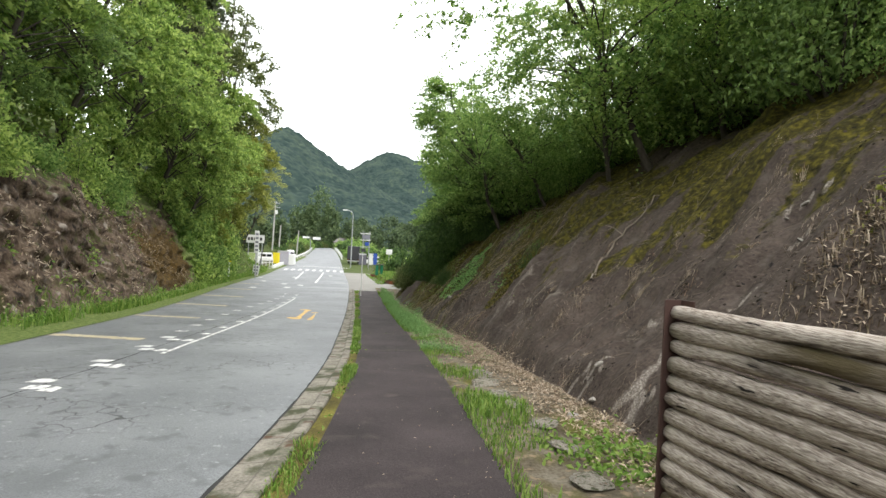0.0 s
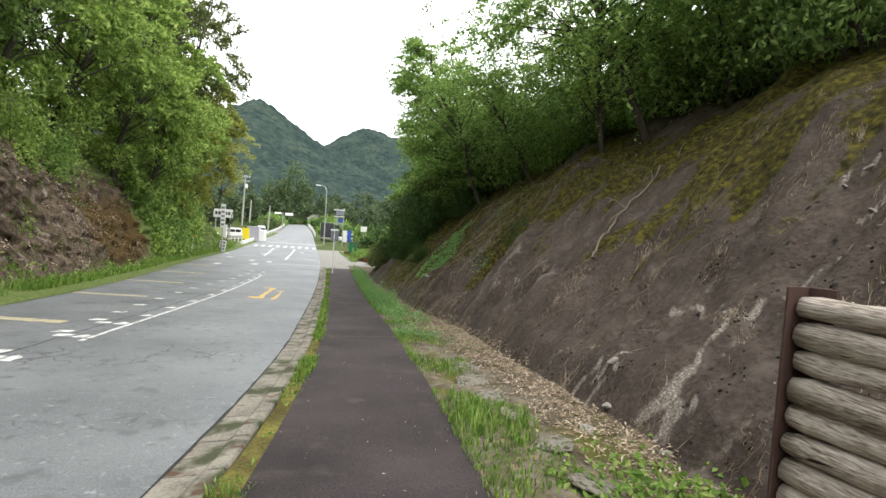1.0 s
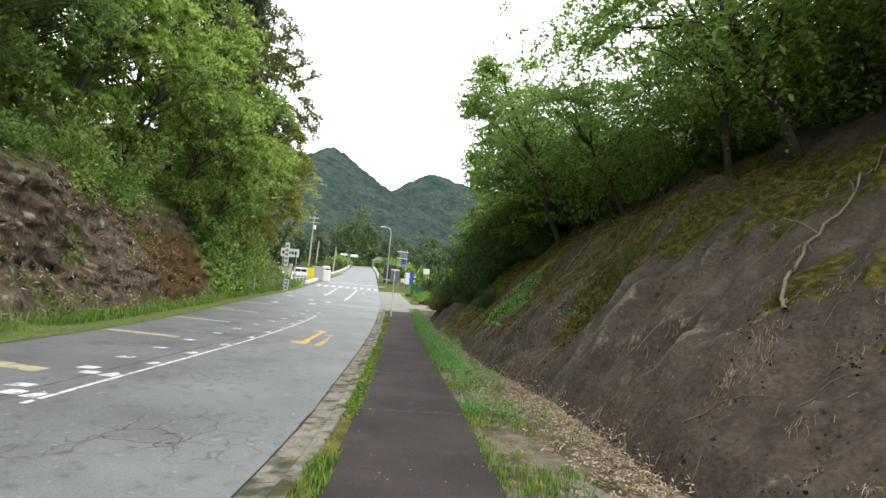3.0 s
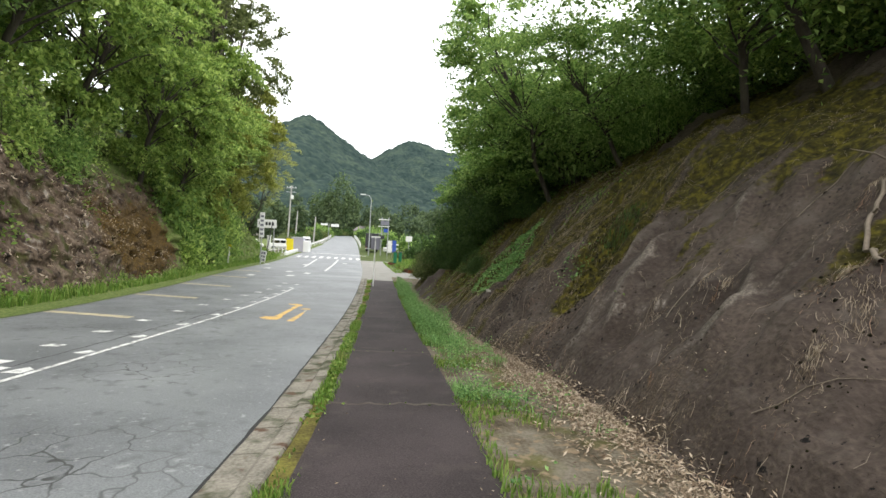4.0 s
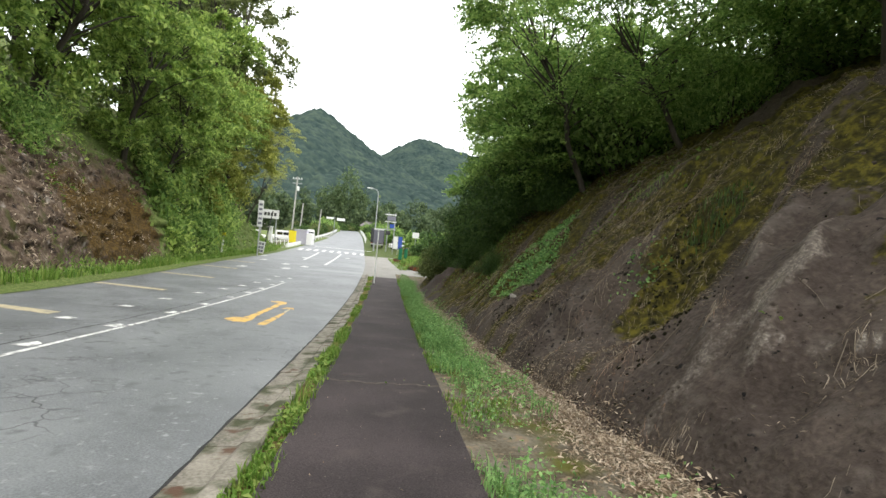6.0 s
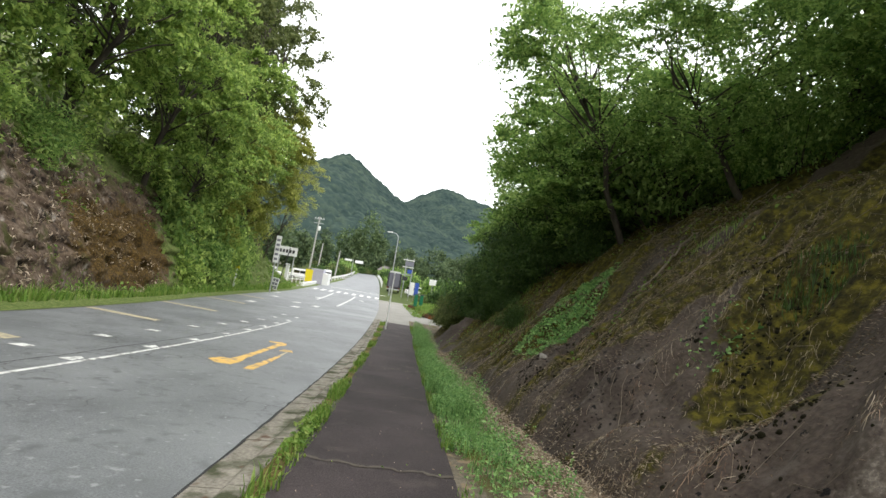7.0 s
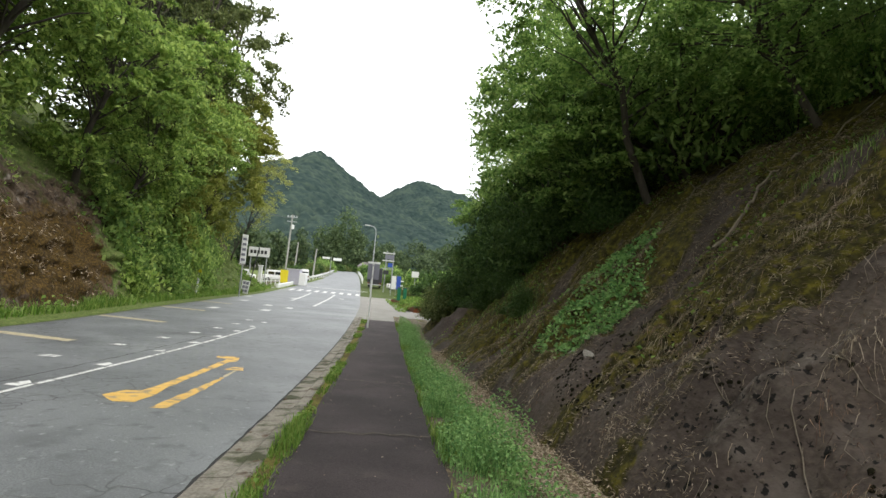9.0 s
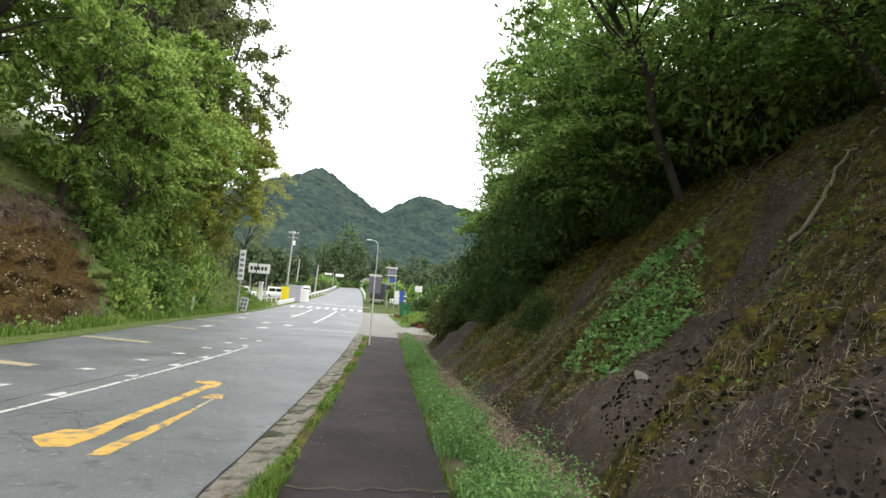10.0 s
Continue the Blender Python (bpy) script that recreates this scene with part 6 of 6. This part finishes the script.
def car(label, x, y, turn, paint, tall=1.0, long=3.4):
    """A small car: body, cabin with windows, wheels, lamps."""
    c = tagged(new("car"), label, "car", "parked cars")
    c.matrix_basis = pose(x, y, float(prof(y)) + 0.03, 0, 0, turn)
    L, W = long / 2, 0.74
    bm = bmesh.new()
    box_bm(bm, -L, -W, 0.25, L, W, 0.9, 0.1)
    part("body", (bm, paint), c)
    bm = bmesh.new()
    r = bmesh.ops.create_cube(bm, size=1, matrix=Matrix.Translation((-0.15, 0, 0.85 + 0.33 * tall)) @ Matrix.Diagonal((long * 0.68, W * 1.86, 0.66 * tall, 1)))
    for v in r["verts"]:
        if v.co.z > 1:
            v.co.x = -0.15 + (v.co.x + 0.15) * 0.8
            v.co.y *= 0.86
    bmesh.ops.bevel(bm, geom=bm.edges[:], offset=0.06, segments=2, affect="EDGES")
    part("cabin", (bm, paint), c)
    for s in (-1, 1):
        for x0, x1 in ((-long * 0.3, -0.2), (-0.1, long * 0.2)):
            part("window", box(x0, s * W * 0.88 - 0.02, 0.98, x1, s * W * 0.88 + 0.02, 0.98 + 0.36 * tall, M_GLASS, 0.01), c)
    part("windscreen", box(long * 0.24, -W * 0.75, 0.98, long * 0.27, W * 0.75, 0.98 + 0.32 * tall, M_GLASS, 0.01), c)
    part("rear_window", box(-long * 0.385, -W * 0.75, 0.98, -long * 0.36, W * 0.75, 0.98 + 0.32 * tall, M_GLASS, 0.01), c)
    for wx in (-L * 0.62, L * 0.62):
        for s in (-1, 1):
            bm = bmesh.new()
            bmesh.ops.create_cone(bm, cap_ends=True, segments=18, radius1=0.29, radius2=0.29, depth=0.18, matrix=Matrix.Translation((wx, s * W * 0.93, 0.28)) @ Matrix.Rotation(math.pi / 2, 4, "X"))
            w = part("wheel", (bm, M_TYRE), c)
            bm = bmesh.new()
            bmesh.ops.create_cone(bm, cap_ends=True, segments=14, radius1=0.18, radius2=0.16, depth=0.2, matrix=Matrix.Translation((wx, s * W * 0.94, 0.28)) @ Matrix.Rotation(math.pi / 2, 4, "X"))
            part("rim", (bm, M_GALV), w)
    for s in (-1, 1):
        part("headlight", box(L - 0.03, s * 0.5 - 0.14, 0.6, L + 0.02, s * 0.5 + 0.14, 0.76, M_PAINT, 0.01), c)
        part("tail_lamp", box(-L - 0.02, s * 0.6 - 0.08, 0.6, -L + 0.03, s * 0.6 + 0.08, 0.85, M_REDEARTH, 0.01), c)
    return c


car("small white car parked on the forecourt", -15.2, 84, 20, M_PAINT, 1.2)
car("white van parked behind the storage box", -12.9, 95, 100, M_PAINT, 1.5, 3.6)
car("white car parked near the utility pole", -18.6, 80, 10, M_PAINT)
truck = tagged(new("truck"), "dark grey box truck parked beside the junction", "truck")
truck.location = (-1.2, 93, float(prof(93)))
part("cargo_box", box(-1.15, -1.2, 0.75, 1.15, 3.0, 3.2, M_DARK, 0.05), truck)
part("chassis", box(-0.9, -1.2, 0.45, 0.9, 4.6, 0.75, M_TYRE, 0.03), truck)
cab = part("cab", box(-1.05, 3.1, 0.6, 1.05, 4.7, 2.5, M_SIGNBACK, 0.12), truck)
part("windscreen", box(-0.9, 4.69, 1.5, 0.9, 4.73, 2.25, M_GLASS, 0.01), cab)
part("bumper", box(-1.1, -1.35, 0.4, 1.1, -1.2, 0.6, M_GALV, 0.02), truck)
for s_ in (-1, 1):
    part("tail_lamp", box(s_ * 0.95 - 0.15, -1.38, 0.62, s_ * 0.95 + 0.15, -1.2, 0.78, M_REDEARTH, 0.01), truck)
    for wy in (-0.2, 3.9):
        bm = bmesh.new()
        bmesh.ops.create_cone(bm, cap_ends=True, segments=18, radius1=0.42, radius2=0.42, depth=0.3, matrix=Matrix.Translation((s_ * 0.88, wy, 0.42)) @ Matrix.Rotation(math.pi / 2, 4, "Y"))
        part("wheel", (bm, M_TYRE), truck)
car("white car parked beyond the sign frame", 2.6, 90, 15, M_PAINT, 1.1)

# white guard rail towards the bridge
for side_line, y0, y1, lab in ((lambda y: float(left_x(y)) - 0.4, 96, 190, "white guard rail along the far side of the road"), (lambda y: float(kerb_x(y)) + 0.4, 104, 170, "white guard rail by the junction")):
    gr = tagged(new("guard_rail"), lab, "guard rail")
    yy = np.arange(y0, y1, 4.0)
    for y in yy:
        x = side_line(y)
        part("post", box(x - 0.06, y - 0.06, float(prof(y)) - 0.1, x + 0.06, y + 0.06, float(prof(y)) + 0.8, M_PAINT, 0.01), gr)
    V = [(side_line(y) + 0.08, y, float(prof(y)) + h) for y in yy for h in (0.42, 0.55, 0.68, 0.8)]
    F = [(4 * i + k, 4 * i + 4 + k, 4 * i + 5 + k, 4 * i + k + 1) for i in range(len(yy) - 1) for k in range(3)]
    part("beam", mesh_of("beam", V, F, M_PAINT), gr)


def house(label, x, y, w, d, h, turn):
    """A small house: walls, hipped roof, windows and a door."""
    t = tagged(new("house"), label, "house", "houses across the valley")
    t.matrix_basis = pose(x, y, float(prof(y)) - 0.1, 0, 0, turn)
    part("wall", box(-w / 2, -d / 2, 0, w / 2, d / 2, h, M_WALLPAINT, 0.02), t)
    e = 0.6
    V = [(-w / 2 - e, -d / 2 - e, h), (w / 2 + e, -d / 2 - e, h), (w / 2 + e, d / 2 + e, h), (-w / 2 - e, d / 2 + e, h), (-w / 4, 0, h + d * 0.3), (w / 4, 0, h + d * 0.3)]
    bm = bmesh.new()
    vs = [bm.verts.new(v) for v in V]
    for q in ((0, 1, 5, 4), (1, 2, 5), (2, 3, 4, 5), (3, 0, 4), (3, 2, 1, 0)):
        bm.faces.new([vs[i] for i in q])
    part("roof", (bm, M_ROOF), t)
    for k in range(3):
        wx = -w * 0.32 + w * 0.32 * k
        win = part("window", box(wx - 0.7, -d / 2 - 0.05, 1.0, wx + 0.7, -d / 2 + 0.02, 2.2, M_GLASS, 0.01), t)
        part("sill", box(wx - 0.8, -d / 2 - 0.12, 0.93, wx + 0.8, -d / 2, 1.0, M_PAINT, 0.01), win)
    return t


house("low cream house with a grey tiled roof", -6.5, 196, 8, 6, 2.4, 8)
house("pale house beyond the forecourt", -34, 140, 9, 7, 3.0, 20)

# ---- hedges and woods beyond the junction ----
far_bush = [bush("hedge_bush", "green bush beyond the junction", 91 + i, 1.6, 1.8, 0.36, 900, m) for i, m in enumerate((M_LEAF_DARK, M_LEAF, M_LEAF_OLIVE))]
used = set()
places = [(6.6, 42, 1.0, 0), (7.2, 48.5, 1.1, 1), (6.8, 53, 1.1, 0), (7.5, 56, 1.3, 1), (6.8, 61, 1.2, 2), (5.2, 66, 1.2, 0), (3.6, 72, 0.8, 2), (4.4, 84, 1.2, 1), (3.8, 98, 1.4, 0), (1.6, 106, 1.5, 1), (6, 90, 1.6, 0), (8, 76, 1.8, 0), (9, 66, 1.8, 1), (9.5, 52, 1.7, 0)]
places += [(float(left_x(y)) - 1.8 - rs.uniform(0, 3), y, rs.uniform(0.7, 1.2), rs.choice((0, 0, 1, 2))) for y in range(98, 190, 4)]
places += [(float(left_x(y)) - 1.9 - rs.uniform(0, 2), y, rs.uniform(0.5, 0.8), rs.choice((1, 2))) for y in range(50, 66, 3)]
places += [(float(kerb_x(y)) + 2 + rs.uniform(0, 4), y, rs.uniform(0.8, 1.4), rs.choice((0, 1))) for y in range(112, 190, 6)]
places += [(-14 - rs.uniform(0, 12), y, rs.uniform(0.8, 1.5), rs.choice((0, 1, 2))) for y in range(150, 190, 3)] + [(-6 + rs.uniform(-7, 6), y, rs.uniform(1.0, 1.6), rs.choice((0, 1))) for y in range(186, 196)]
for x, y, s, k in places:
    put(far_bush[k], k not in used, x, y, float(prof(y)) - 0.05, rs.uniform(0, 360), s, rs.uniform(0.8, 1.2))
    used.add(k)


def woods(name, label, spots, leaf, count, material, seed):
    """Many far trees as one mesh of leaf clumps: spots are (x, y, z, radius, height)."""
    r = np.random.RandomState(seed)
    P = np.asarray(spots)
    i = np.repeat(np.arange(len(P)), count)
    d = r.normal(size=(len(i), 3))
    d /= np.linalg.norm(d, axis=1)[:, None]
    bumps = 0.8 + 0.3 * np.sin(d[:, 0] * 5 + i) * np.sin(d[:, 1] * 5 + 2 * i) + 0.15 * r.normal(size=len(i))
    c = P[i, :3] + d * bumps[:, None] * np.stack([P[i, 3], P[i, 3], P[i, 4] * 0.5], 1)
    c[:, 2] += P[i, 4] * 0.5
    return tagged(new(name, leaves_mesh(name, c, leaf, material, r, up=0.6, wide=0.7)), label, "woods", kind="stuff")


M_WOODS = leaf_mat("far_woods_leaves", [(0.045, 0.075, 0.038), (0.08, 0.12, 0.055), (0.14, 0.185, 0.08)], 0.4)
M_WOODS_LIGHT = leaf_mat("far_light_leaves", [(0.06, 0.1, 0.04), (0.1, 0.15, 0.06), (0.15, 0.2, 0.08)], 0.3)
wr = random.Random(21)
belt = []
for _ in range(130):
    y = wr.uniform(195, 262)
    x = wr.uniform(-110, 70)
    belt.append((x, y, -1 + max(0, (y - 225) * 0.25), wr.uniform(2.5, 4.5), wr.uniform(6, 13)))
for _ in range(40):
    y = wr.uniform(115, 195)
    x = -22 - wr.uniform(0, 40) if wr.random() < 0.7 else 12 + wr.uniform(0, 40)
    belt.append((x, y, -1.2, wr.uniform(2.0, 3.8), wr.uniform(5, 10)))
woods("far_woods", "dense green woods at the foot of the hill", belt, 1.1, 420, M_WOODS, 5)
woods("far_woods", "rounded light green trees before the hill", [(-16.5, 205, 7, 4.6, 17), (-12.5, 208, 3, 3.6, 14), (-21, 206, 3, 3.8, 14), (-26, 203, 2, 3.5, 13)], 0.9, 900, M_WOODS_LIGHT, 6)
